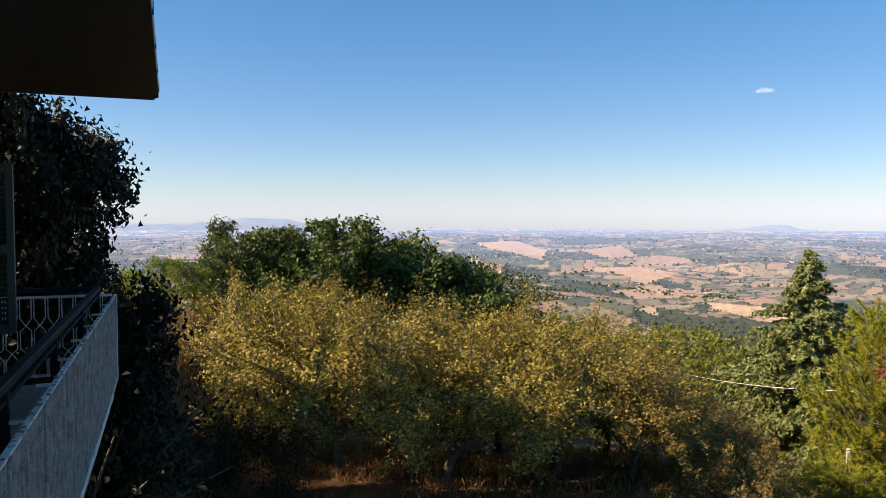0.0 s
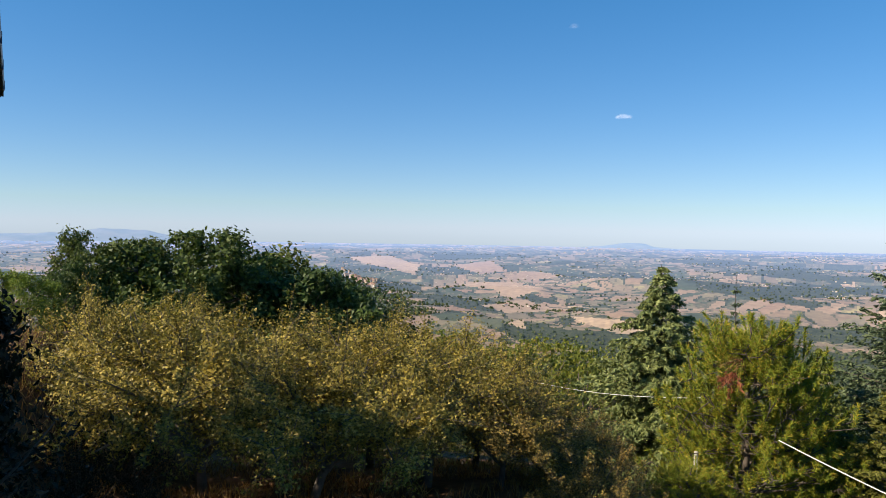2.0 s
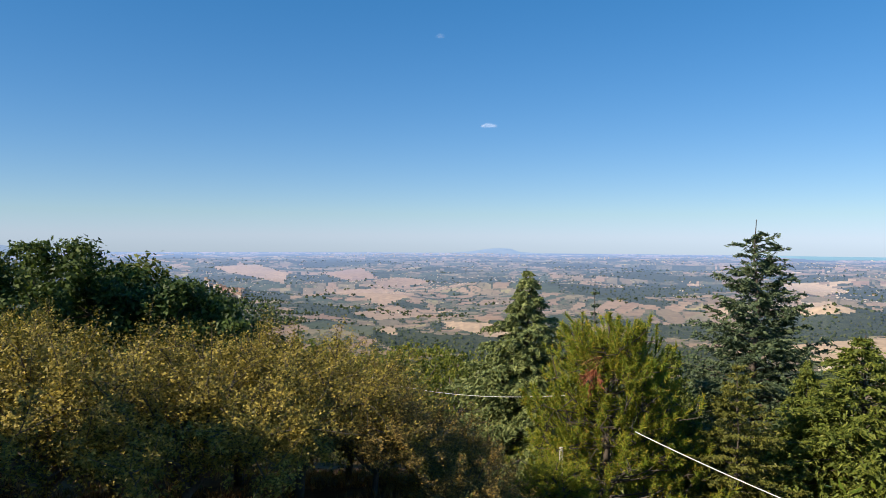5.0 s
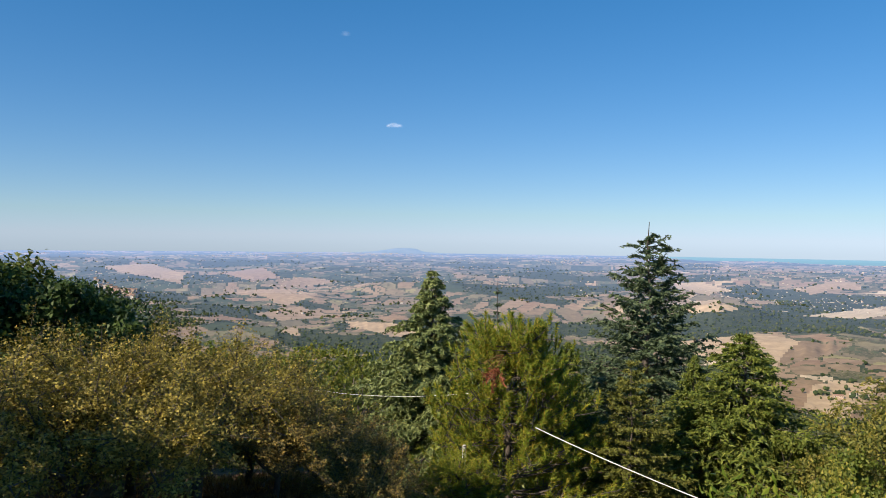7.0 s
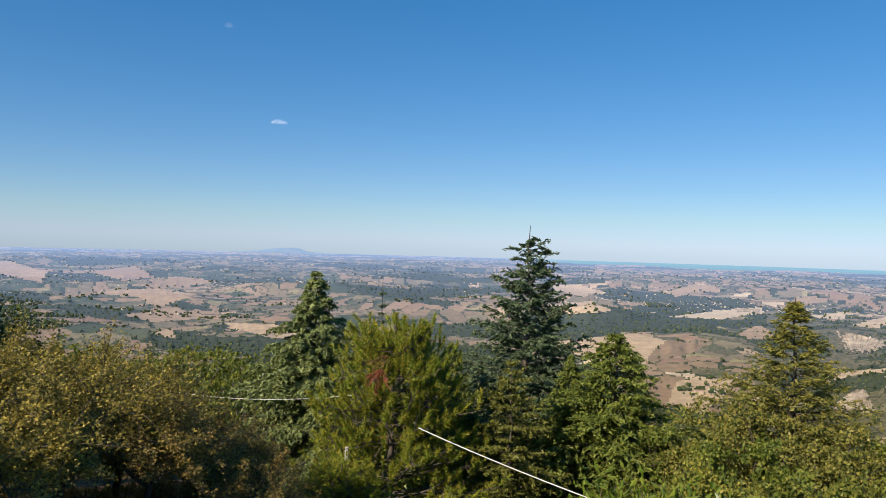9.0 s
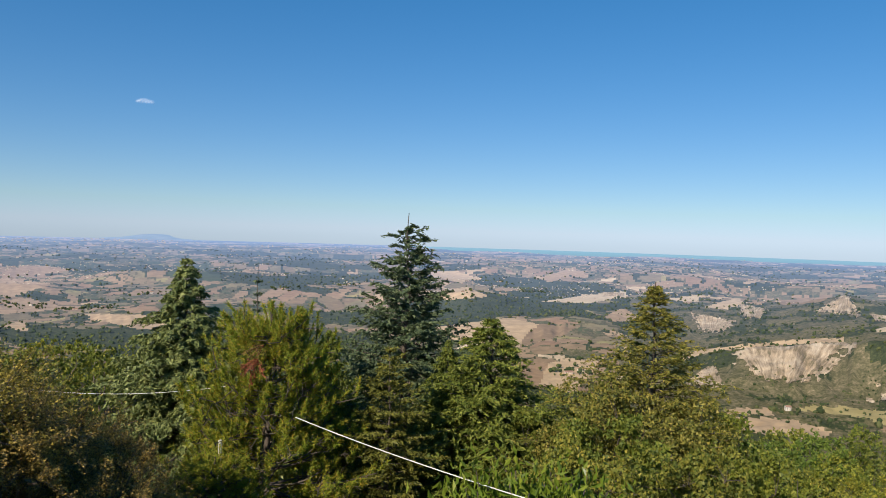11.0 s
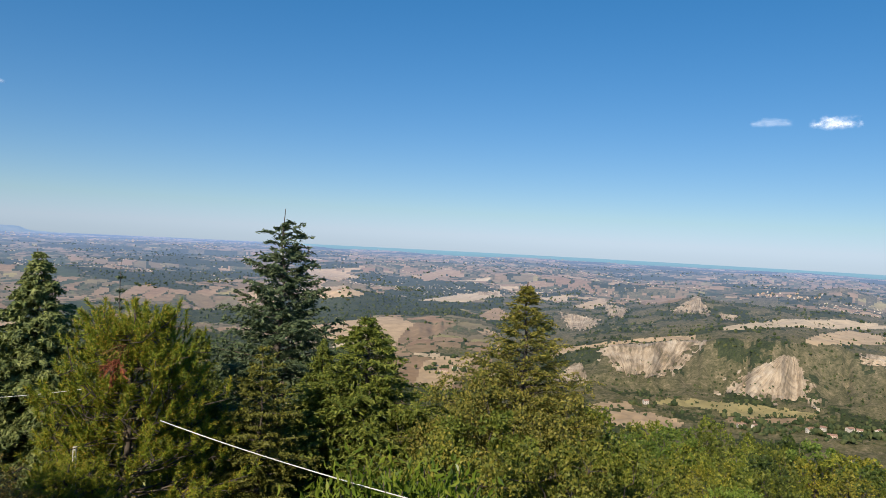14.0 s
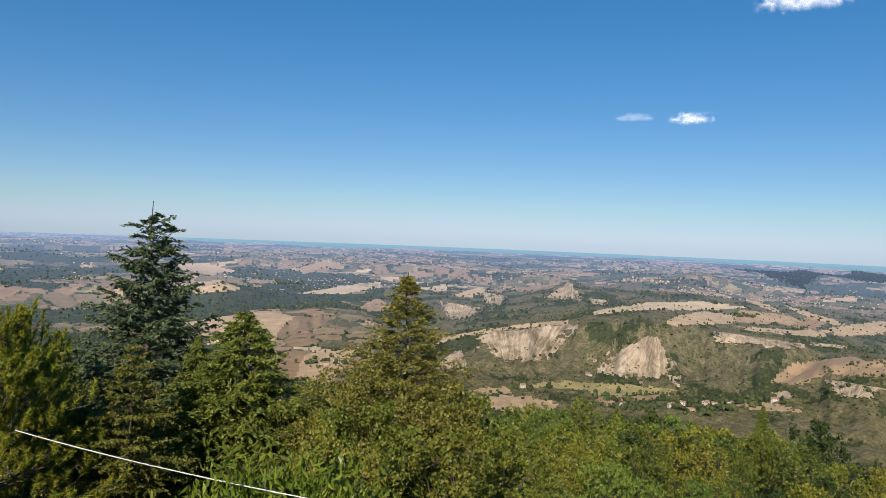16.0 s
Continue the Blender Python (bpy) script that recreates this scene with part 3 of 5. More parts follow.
def finish_tree(name, wood, leaf, bark, leaf_material, extra=()):
    """Meshes of a tree: its wood, its crown and other parts."""
    v, f = tubes(wood, 4)
    out = [("trunk", mesh_from(name + "_wood", v, f, bark, True), "")]
    out.append(("crown", mesh_from(name + "_crown", leaf[0], leaf[1], leaf_material), ""))
    return out + list(extra)


def plant(name, parts, place, turn, size, label, category="tree", group=""):
    ob = thing(name, Matrix.Translation(place) @ pose(0, 0, 0, 0, 0, turn) @ Matrix.Diagonal((*size, 1)), label, category, group)
    for pname, me, plabel in parts:
        part(pname, me, None, ob, plabel)
    return ob


def whippy_tree(seed, height, width, blades, leaf_material, leaf_len=0.085):
    """An unpruned fruit tree: short trunk, limbs that spread into a dome, and many shoots set with small leaves."""
    rng = np.random.default_rng(seed)
    fork = height * 0.2
    bole = wander(rng, (0, 0, -0.3), (0.05, 0.02, 1), fork + 0.3, 4, 0.06)
    wood = [tapering(bole, 0.12, 0.09)]
    shoots = []
    for k in range(26):
        a = 2.4 * k + rng.uniform(-0.3, 0.3)
        h = (k + 0.5) / 26
        lift = -0.12 + 1.05 * h
        flat = math.sqrt(max(0.05, 1 - max(lift, 0) ** 2)) * rng.uniform(0.62, 0.86)
        end = Vector((math.cos(a) * flat * width / 2, math.sin(a) * flat * width / 2, height * (0.38 + 0.45 * lift * rng.uniform(0.8, 1.05))))
        start = bole[-1] - Vector((0, 0, 0.2 * fork * rng.random()))
        limb = [start.lerp(end, q / 6) + Vector((0, 0, 0.16 * height * math.sin(math.pi * q / 6) * (1 - h))) + Vector(rng.normal(size=3)) * 0.05 * (q > 0) for q in range(7)]
        wood.append(tapering(limb, 0.045, 0.014))
        for q in range(13):
            p = limb[int(rng.integers(3, 7))]
            out = (p - Vector((0, 0, height * 0.42))).normalized()
            way = out * rng.uniform(0.3, 1.0) + Vector((0, 0, rng.uniform(-0.35, 0.75))) + Vector(rng.normal(size=3)) * 0.35
            reach = height * (rng.uniform(0.1, 0.2) if rng.random() < 0.8 else rng.uniform(0.2, 0.3))
            sh = wander(rng, p, way, reach, 4, 0.12, 0.06 if way.z > 0 else -0.12)
            shoots.append(sh)
            wood.append(tapering(sh, 0.01, 0.003))
    arr = np.array([[tuple(p) for p in sh] for sh in shoots])
    i = rng.integers(0, len(shoots), blades)
    t = rng.beta(1.2, 1.0, blades) * 3.999
    k = t.astype(int)
    f = (t - k)[:, None]
    c = arr[i, k] * (1 - f) + arr[i, k + 1] * f
    c = c + rng.normal(size=c.shape) * (0.03 + 0.09 * rng.random((blades, 1)))
    axes = rng.normal(size=c.shape) + np.array([0, 0, -0.5])
    facing = unit(c - np.array([0, 0, height * 0.35])) + np.array([0, 0, 0.5])
    return finish_tree("fruit_tree", wood, leaves(rng, c, axes, leaf_len, leaf_len * 0.7, 0.1, True, facing), M_BARK, leaf_material)


def round_tree(seed, height, width, clumps, per_clump, leaf_len, leaf_material, bark, low=0.25, spread=0.05, droop=0.0, airy=0.0):
    """A broadleaf tree: tapered trunk, limbs, and a crown of lobes, each with smaller lobes clad in leaves."""
    rng = np.random.default_rng(seed)
    bole = wander(rng, (0, 0, -0.4), (0.03, 0.03, 1), height * 0.7, 6, 0.07)
    wood = [tapering(bole, 0.03 * height, 0.008 * height)]
    heart = np.array([0, 0, height * (low + 1) * 0.5])
    lobes, knobs = [], []
    for k in range(13):
        a, h = 2.4 * k + rng.uniform(-0.5, 0.5), low + 0.08 + (0.8 - low) * (k + rng.random()) / 13
        r = width / 2 * math.sqrt(max(0.1, 1 - ((h - 0.45) / 0.58) ** 2)) * rng.uniform(0.45, 0.78)
        c = np.array([r * math.cos(a), r * math.sin(a), h * height])
        lobes.append((c, width * rng.uniform(0.17, 0.26)))
        limb = [bole[min(6, 1 + int(h * 5))].lerp(Vector(c), q / 4) + Vector(rng.normal(size=3)) * 0.012 * height * (0 < q < 4) for q in range(5)]
        wood.append(tapering(limb, 0.012 * height, 0.004 * height))
    lobes.append((np.array([0, 0, height * 0.84]), width * 0.16))
    lobes.append((np.array([0, 0, height * 0.52]), width * 0.26))
    for c, rad in lobes:
        out = (c - heart) / max(np.linalg.norm(c - heart), 1e-6)
        for k in range(9):
            d = rng.normal(size=3) + out * 0.7 + np.array([0, 0, 0.35])
            d /= np.linalg.norm(d)
            knobs.append((c + d * rad * rng.uniform(0.6, 1.0 + airy), rad * rng.uniform(0.3, 0.58), out, c))
    ci, nrm = [], []
    for k in range(clumps):
        c, rad, out, root = knobs[rng.integers(len(knobs) - (18 if k % 8 == 0 else 0))]
        d = rng.normal(size=3) + out * 0.5 + np.array([0, 0, 0.4])
        d /= np.linalg.norm(d)
        p = c + d * rad * rng.uniform(0.75, 1.1 + airy)
        ci.append(p)
        nrm.append(d)
        if k % 8 == 0:
            p0 = Vector(root)
            wood.append(tapering([p0, p0.lerp(Vector(p), 0.5) + Vector(rng.normal(size=3)) * 0.05, Vector(p)], 0.003 * height, 0.0012 * height))
    ci, nrm = np.array(ci), np.array(nrm)
    i = rng.integers(0, clumps, clumps * per_clump)
    c = ci[i] + rng.normal(size=(len(i), 3)) * width * spread * rng.uniform(0.4, 1.0, clumps)[i][:, None]
    c[:, 2] = np.maximum(c[:, 2], height * low * 0.5)
    axes = rng.normal(size=c.shape) + np.array([0, 0, -droop])
    return finish_tree("broadleaf", wood, leaves(rng, c, axes, leaf_len * 1.12, leaf_len * 0.95, 0.12, True, nrm[i]), bark, leaf_material)


def conifer(seed, height, width, whorls, leaf_material, needle=0.13, droop=0.35, per=8, bare_top=0.0, shape=1.0, base=0.05, lift=0.1, gaps=0.1, twigs=9, ragged=0.5, crest=0.0, hang=0.0):
    """A conifer: a straight trunk with whorls of boughs, each with side twigs set with needles like a frond."""
    rng = np.random.default_rng(seed)
    wood = [tapering([Vector((rng.normal() * 0.03, rng.normal() * 0.03, -0.5 + (height + 0.5) * q / 10)) for q in range(11)], 0.014 * height, 0.01)]
    cs, ax = [], []

    def dress(points, n, loose):
        arr = np.array([tuple(q) for q in points])
        t = rng.uniform(0.1, 1, n) * (len(points) - 1.001)
        k = t.astype(int)
        step = arr[k + 1] - arr[k]
        cs.append(arr[k] + step * (t - k)[:, None] + rng.normal(size=(n, 3)) * 0.022)
        ax.append(unit(step) + rng.normal(size=(n, 3)) * loose)

    for w in range(whorls):
        u = (w + rng.uniform(0, 0.9)) / whorls
        z = height * (base + ((0.94 if bare_top else 0.985) - base) * u)
        sparse = 1.0 if u < 1 - bare_top else 0.3
        for a in np.linspace(0, 2 * math.pi, 6 if u < 0.7 else 4, endpoint=False) + rng.uniform(0, 6):
            if rng.random() < gaps + (1 - sparse) * 0.35:
                continue
            ln = (width / 2 * max(min((1 - u) ** shape, (1 - u) * 2.2 + 0.05), 0.13 if bare_top else 0) + 0.06) * rng.uniform(1 - ragged, 1.12)
            way = Vector((math.cos(a), math.sin(a), lift + 0.4 * u))
            p = Vector((0, 0, z + height * rng.uniform(-0.02, 0.02) * (1 - u)))
            pts = [p.copy()]
            for q in range(6):
                way = (way + Vector((rng.normal() * 0.06, rng.normal() * 0.06, -droop / 5 + (0.16 if q > 3 else 0)))).normalized()
                p = p + way * ln / 6
                pts.append(p.copy())
            wood.append(tapering(pts, 0.008 * ln + 0.006, 0.003))
            count = max(3, int(twigs * sparse * (0.4 + 0.6 * ln / (width / 2))))
            for q in range(count):
                f = 0.18 + 0.8 * (q + rng.random()) / count
                k = min(int(f * 6), 5)
                start = pts[k].lerp(pts[k + 1], f * 6 - k)
                out = (pts[k + 1] - pts[k]).normalized()
                side = Vector((-out.y, out.x, 0)).normalized() * (1 if q % 2 else -1)
                tl = ln * rng.uniform(0.16, 0.4) * (1.15 - 0.75 * f) + 0.1
                d = (out * 0.7 + side * rng.uniform(0.5, 1.0) + Vector((0, 0, rng.normal() * 0.12 - droop * 0.2 - hang * rng.random()))).normalized()
                tw = [start, start + d * tl * 0.5, start + d * tl + Vector((0, 0, -droop * tl * 0.35))]
                dress(tw, max(3, int(per * tl / 0.4 * (0.75 if sparse < 1 else 1))), 0.5)
            dress(pts[3:], int(per * 1.2 * sparse) + 2, 0.5)
    for k in range(14 if crest else 0):
        # thin sprays near the leader rise, then nod at their ends
        a = 2.4 * k + rng.uniform(-0.4, 0.4)
        p, way = Vector((0, 0, height * (0.82 + 0.01 * k))), Vector((math.cos(a), math.sin(a), 0.8))
        reach = crest * rng.uniform(0.5, 1.0) * (1 - 0.035 * k)
        pts = [p.copy()]
        for q in range(6):
            way = (way + Vector((rng.normal() * 0.08, rng.normal() * 0.08, -0.1 if q < 3 else -0.3))).normalized()
            p = p + way * reach / 6
            pts.append(p.copy())
        wood.append(tapering(pts, 0.012, 0.003))
        dress(pts[1:], int(per * 1.2), 0.5)
        for q in (3, 4, 5):
            d = Vector((math.cos(a) * 0.4 + rng.normal() * 0.6, math.sin(a) * 0.4 + rng.normal() * 0.6, rng.uniform(-0.5, 0.2))).normalized()
            dress([pts[q], pts[q] + d * reach * 0.15, pts[q] + d * reach * 0.3], int(per * 0.7), 0.5)
    c, axes = np.concatenate(cs), np.concatenate(ax)
    return finish_tree("conifer", wood, leaves(rng, c, axes, needle, needle * 0.36, 0, True), M_BARK, leaf_material)


def pine_tree(seed, height, width):
    """A young pine: boughs that turn up and end in separate tufts of long needles."""
    rng = np.random.default_rng(seed)
    wood = [tapering([Vector((rng.normal() * 0.05, rng.normal() * 0.05, -0.5 + (height + 0.4) * q / 8)) for q in range(9)], 0.13, 0.02)]
    tips, ways = [], []
    for w in range(20):
        u = (w + rng.random() * 0.6) / 20
        z = height * (0.02 + 0.9 * u)
        reach = width / 2 * (1 - max(0, u - 0.3) / 0.7 * 0.68)
        for a in np.linspace(0, 2 * math.pi, 8, endpoint=False) + rng.uniform(0, 6):
            ln = reach * rng.uniform(0.5, 1.1)
            pts = wander(rng, (0, 0, z), (math.cos(a), math.sin(a), 0.0), ln, 5, 0.12, 0.1)
            wood.append(tapering(pts, 0.03, 0.008))
            for knot in (5, 5, 5, 5, 4, 4, 4, 4, 3, 3):
                base = pts[knot] + Vector(rng.normal(size=3)) * (0.2 if knot > 3 else 0.12)
                way = Vector((math.cos(a) * 0.45 + rng.normal() * 0.3, math.sin(a) * 0.45 + rng.normal() * 0.3, 1.0)).normalized()
                wood.append(tapering([pts[knot], base, base + way * 0.3], 0.012, 0.006))
                for q in range(3):
                    tips.append(tuple(base + way * (0.1 + 0.11 * q)))
                    ways.append(tuple(way))
    tips, ways = np.array(tips), unit(np.array(ways))
    n = 30
    i = np.repeat(np.arange(len(tips)), n)
    s = rng.uniform(-0.05, 0.06, len(i))[:, None]
    d = unit(ways[i] * 0.75 + rng.normal(size=(len(i), 3)) * 0.5)
    c = tips[i] + ways[i] * s + d * 0.055
    return finish_tree("pine", wood, leaves(rng, c, d, 0.16, 0.018, 0, True), M_BARK, M_PINE)


def shrub(seed, height, width, clumps, per, leaf_len, leaf_material, droop=0.0):
    rng = np.random.default_rng(seed)
    wood, cs, ax = [], [], []
    for k in range(clumps):
        a, tilt = rng.uniform(0, 2 * math.pi), rng.uniform(0, 1) ** 0.7
        way = Vector((math.cos(a) * tilt, math.sin(a) * tilt, 1.15 - tilt * 0.7))
        way = Vector((way.x * width / 2, way.y * width / 2, way.z * height * 0.9))
        pts = wander(rng, (rng.normal() * 0.05, rng.normal() * 0.05, -0.15), way, way.length * rng.uniform(0.75, 1.02), 5, 0.09)
        wood.append(tapering(pts, 0.018, 0.005))
        arr = np.array([tuple(p) for p in pts])
        t = 1 + rng.beta(1.7, 1.0, per) * 3.999
        q = t.astype(int)
        c = arr[q] + (arr[q + 1] - arr[q]) * (t - q)[:, None] + rng.normal(size=(per, 3)) * (0.09 * width / 2 + 0.03)
        cs.append(c)
        ax.append(rng.normal(size=(per, 3)) + np.array([0, 0, -droop]))
    c, axes = np.concatenate(cs), np.concatenate(ax)
    return finish_tree("shrub", wood, leaves(rng, c, axes, leaf_len, leaf_len * (0.36 if droop else 0.55), 0.12, False, unit(c) if droop else None), M_BARK, leaf_material)


def at_dip(bearing, distance, dip):
    """Height above the land of a point at that dip from the eye."""
    return EYE + distance * math.tan(radians(dip)) - at(bearing, distance).z


def planted(name, parts, bearing, distance, top_dip, label, turn=0.0, wide=1.0, category="tree", group=""):
    """Plants a tree so that its top reaches the given dip."""
    crown = parts[1][1]
    co = np.empty(len(crown.vertices) * 3, np.float32)
    crown.vertices.foreach_get("co", co)
    s = at_dip(bearing, distance, top_dip) / float(np.quantile(co[2::3], 0.9995))
    return plant(name, parts, at(bearing, distance), turn, (s * wide, s * wide, s), label, category, group)


# ---------------------------------------------------------------- house and balcony
# the house's own axes: x along the balcony away from the camera, y towards the house
ALONG = Vector((-0.354, 0.935, 0)).normalized()
HOUSE = Matrix(((ALONG.x, -ALONG.y, 0, -0.60), (ALONG.y, ALONG.x, 0, 0.0), (0, 0, 1, 0), (0, 0, 0, 1)))
FLOOR = EYE - 1.70
FAR_END = 8.02

house = thing("house", HOUSE, "shaded plaster house with dark eaves over a balcony", "house")
wall = box(-9, FAR_END - 0.35, 1.25, 1.6, -0.6, EYE + 1.5)
part("wall", wall, M_PLASTER, house)
part("wall", box(-9, FAR_END - 0.35, 8.2, 8.55, -0.6, EYE + 1.5), M_PLASTER, house)
part("wall", box(-9.3, -9, 1.25, 8.55, -0.6, EYE + 1.5), M_PLASTER, house)
part("wall", box(FAR_END - 0.35, FAR_END - 0.05, 1.25, 8.55, -0.6, EYE + 1.5), M_PLASTER, house)
EAVE = EYE + 1.35
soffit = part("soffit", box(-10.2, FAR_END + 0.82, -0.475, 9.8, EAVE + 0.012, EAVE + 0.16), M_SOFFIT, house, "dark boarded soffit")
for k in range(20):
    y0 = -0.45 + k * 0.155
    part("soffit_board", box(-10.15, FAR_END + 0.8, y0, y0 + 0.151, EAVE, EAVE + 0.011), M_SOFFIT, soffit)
bm = bmesh.new()
vs = [bm.verts.new(p) for p in ((-10.4, -0.45, EAVE + 0.16), (FAR_END + 0.82, -0.45, EAVE + 0.16), (FAR_END + 0.82, 9.9, EAVE + 0.16), (-10.4, 9.9, EAVE + 0.16),
                                (-10.4, 4.7, EAVE + 1.3), (FAR_END + 0.82, 4.7, EAVE + 1.3))]
for q in ((0, 1, 5, 4), (2, 3, 4, 5), (1, 2, 5), (3, 0, 4), (3, 2, 1, 0)):
    bm.faces.new([vs[k] for k in q])
part("roof", bm, M_TILE, house)
# half-round gutter along the front and a fascia across the end
prof = [(math.cos(a) * 0.04, -math.sin(a) * 0.04) for a in np.linspace(0, math.pi, 9)]
rows = []
for x in np.linspace(-10.2, FAR_END + 0.82, 60):
    rows += [(x, -0.445 + p, EAVE + 0.09 + q) for p, q in prof]
part("gutter", mesh_from("gutter", rows, grid_faces(60, 9), M_GUTTER, True), None, house, "blue-grey metal gutter")
part("fascia", box(FAR_END + 0.8, FAR_END + 0.83, -0.43, 9.8, EAVE - 0.015, EAVE + 0.2), M_GUTTER, house)
for k in range(14):
    x = FAR_END + 0.5 - k * 1.1
    part("gutter_bracket", box(x, x + 0.02, -0.488, -0.42, EAVE + 0.04, EAVE + 0.13), M_GUTTER, house)

shutter = thing("window_shutter", HOUSE @ pose(6.8, 1.22, EYE - 1.0, 0, 0, 0), "open dark green louvred shutter on the house wall", "shutter")
SW, SH = 0.56, 1.44
for x0, x1, z0, z1 in ((-SW, -SW + 0.06, 0, SH), (-0.06, 0, 0, SH), (-SW + 0.06, -0.06, 0, 0.08), (-SW + 0.06, -0.06, SH - 0.08, SH), (-SW + 0.06, -0.06, SH / 2 - 0.04, SH / 2 + 0.04)):
    part("frame", box(-0.02, 0.02, x0, x1, z0, z1, 0.004), M_SHUTTER, shutter)
slat = box(-0.022, 0.022, -SW + 0.06, -0.06, -0.004, 0.004)
slat_me = bpy.data.meshes.new("slat")
slat.to_mesh(slat_me)
slat.free()
slat_me.materials.append(M_SHUTTER)
for k in range(26):
    z = 0.11 + k * 0.0465
    if abs(z - SH / 2) > 0.05:
        part("slat", slat_me, None, shutter, "", pose(0, 0, z, 0, 40, 0))

balcony = thing("balcony", HOUSE, "tiled concrete balcony slab along the house", "balcony")
part("slab", box(-9, FAR_END, -0.0, 1.25, FLOOR - 0.2, FLOOR - 0.012, 0.01), M_CONCRETE, balcony)
for i in range(28):
    for j in range(4):
        x = FAR_END - 0.02 - i * 0.305
        part("tile", box(x - 0.3, x, 0.02 + j * 0.305, 0.32 + j * 0.305, FLOOR - 0.012, FLOOR, 0.003), M_SLAB, balcony)

railing = thing("balcony_railing", HOUSE, "dark handrail over pale ornamental ironwork on the balcony edge", "railing")
TOP, MID, LOW = EYE - 0.72, EYE - 0.815, FLOOR + 0.09
part("handrail", box(-3.0, FAR_END - 0.06, 0.1, 0.16, TOP - 0.045, TOP, 0.008), M_RAIL, railing, "dark painted handrail")
part("handrail", box(FAR_END - 0.12, FAR_END - 0.06, 0.16, 1.25, TOP - 0.045, TOP, 0.008), M_RAIL, railing, "dark painted handrail")
for y0, y1, x0, x1 in ((0.115, 0.145, -3.0, FAR_END - 0.02), (0.0, 1.25, FAR_END - 0.05, FAR_END - 0.02)):
    part("upper_bar", box(x0, x1, y0, y1, MID - 0.012, MID + 0.012), M_IRON if x0 > 0 else M_RAIL, railing)
    part("lower_bar", box(x0, x1, y0, y1, LOW - 0.012, LOW + 0.012), M_IRON, railing)
for x in (FAR_END - 0.1, FAR_END - 1.6, FAR_END - 3.1, FAR_END - 4.6, FAR_END - 6.1):
    part("post", box(x - 0.02, x + 0.02, 0.11, 0.15, FLOOR, TOP - 0.045, 0.004), M_RAIL, railing)
part("post", box(FAR_END - 0.11, FAR_END - 0.07, 1.2, 1.24, FLOOR, TOP - 0.045, 0.004), M_RAIL, railing)


def baluster():
    """One wrought bar that splits into two, touches its neighbours and closes again, twice."""
    h, w = MID - LOW, 0.062
    zs = (0, 0.2, 0.30, 0.36, 0.58, 0.64, 0.74, 1.0)
    xs = (0.008, 0.008, w, w * 0.2, w * 0.2, w, 0.012, 0.012)
    paths = []
    for s in (-1, 1):
        paths.append([((0, s * x, z * h), 0.0055) for x, z in zip(xs, zs)])
    v, f = tubes(paths, 5)
    return mesh_from("baluster", v, f, M_IRON, True)


bal = baluster()
for k in range(9):
    part("baluster", bal, None, railing, "", pose(FAR_END - 0.035, 0.1 + k * 0.125, LOW))
for k in range(9):
    x = FAR_END - 0.1 - k * 0.75
    part("bracket", box(x - 0.012, x + 0.012, -0.02, 0.12, TOP - 0.2, TOP - 0.185), M_IRON, railing, "pale flat bracket")

screen = thing("cane_screen", HOUSE, "weathered grey cane screen tied along the balcony railing", "privacy screen")
rng = np.random.default_rng(5)
canes = []
for k in range(5):
    w = 0.0085 + 0.0015 * k
    v, f = tubes([[((0, 0, 0), w), ((rng.normal() * 0.002, 0, 0.3), w * 0.96), ((0, rng.normal() * 0.003, 0.56), w * 1.02), ((0, 0, 0.86), w * 0.93)]], 6)
    canes.append(mesh_from("cane", v, f, M_CANE, True))
for k in range(292):
    x = FAR_END + 0.01 - k * 0.0215
    part("cane", canes[int(rng.integers(5))], None, screen, "", pose(x, -0.025 + rng.normal() * 0.002, FLOOR + 0.02 + rng.normal() * 0.006, rng.normal() * 0.4, rng.normal() * 0.4, rng.uniform(0, 360)))
for z in (0.12, 0.45, 0.78):
    part("binding_wire", box(FAR_END - 6.3, FAR_END + 0.01, -0.041, -0.038, FLOOR + z, FLOOR + z + 0.003), M_CANE, screen)
part("edge_strip", box(FAR_END - 6.3, FAR_END + 0.015, -0.04, -0.012, FLOOR + 0.874, FLOOR + 0.883), M_IRON, screen, "pale edging strip")
part("edge_strip", box(FAR_END + 0.012, FAR_END + 0.024, -0.045, -0.01, FLOOR + 0.0, FLOOR + 0.886), M_IRON, screen, "pale edging strip")
part("edge_strip", box(FAR_END - 6.3, FAR_END + 0.02, -0.042, -0.01, FLOOR - 0.01, FLOOR + 0.012), M_IRON, screen, "pale edging strip")

# ---------------------------------------------------------------- trees of the garden
orchard = [whippy_tree(11 + k, 4.2, 5.2, 36000, M_ORCHARD, 0.056) for k in range(3)]
rusty = [whippy_tree(21, 4.2, 5.2, 34000, M_ORCHARD_RUST, 0.056)]
ORCHARD = (  # bearing, distance, top dip, kind, turn, width
    (-12.9, 17.5, -3.9, 0, 0, 0.95), (-8.2, 14.5, -5.3, 1, 60, 1.25), (-0.2, 13.4, -6.5, 2, 20, 1.25), (8.8, 14.6, -6.8, 0, 250, 1.25), (-4.2, 18.0, -5.2, 2, 140, 1.2), (4.5, 17.6, -6.0, 1, 200, 1.2),
    (12.8, 17.5, -7.9, 2, 300, 1.15), (14.8, 14.2, -10.6, 3, 10, 1.25), (18.8, 16.5, -12.2, 3, 110, 1.2), (-11.8, 20.0, -4.5, 1, 190, 1.1), (9.0, 22.0, -6.8, 0, 80, 1.15), (21.5, 14.5, -14.6, 3, 170, 1.1),
)
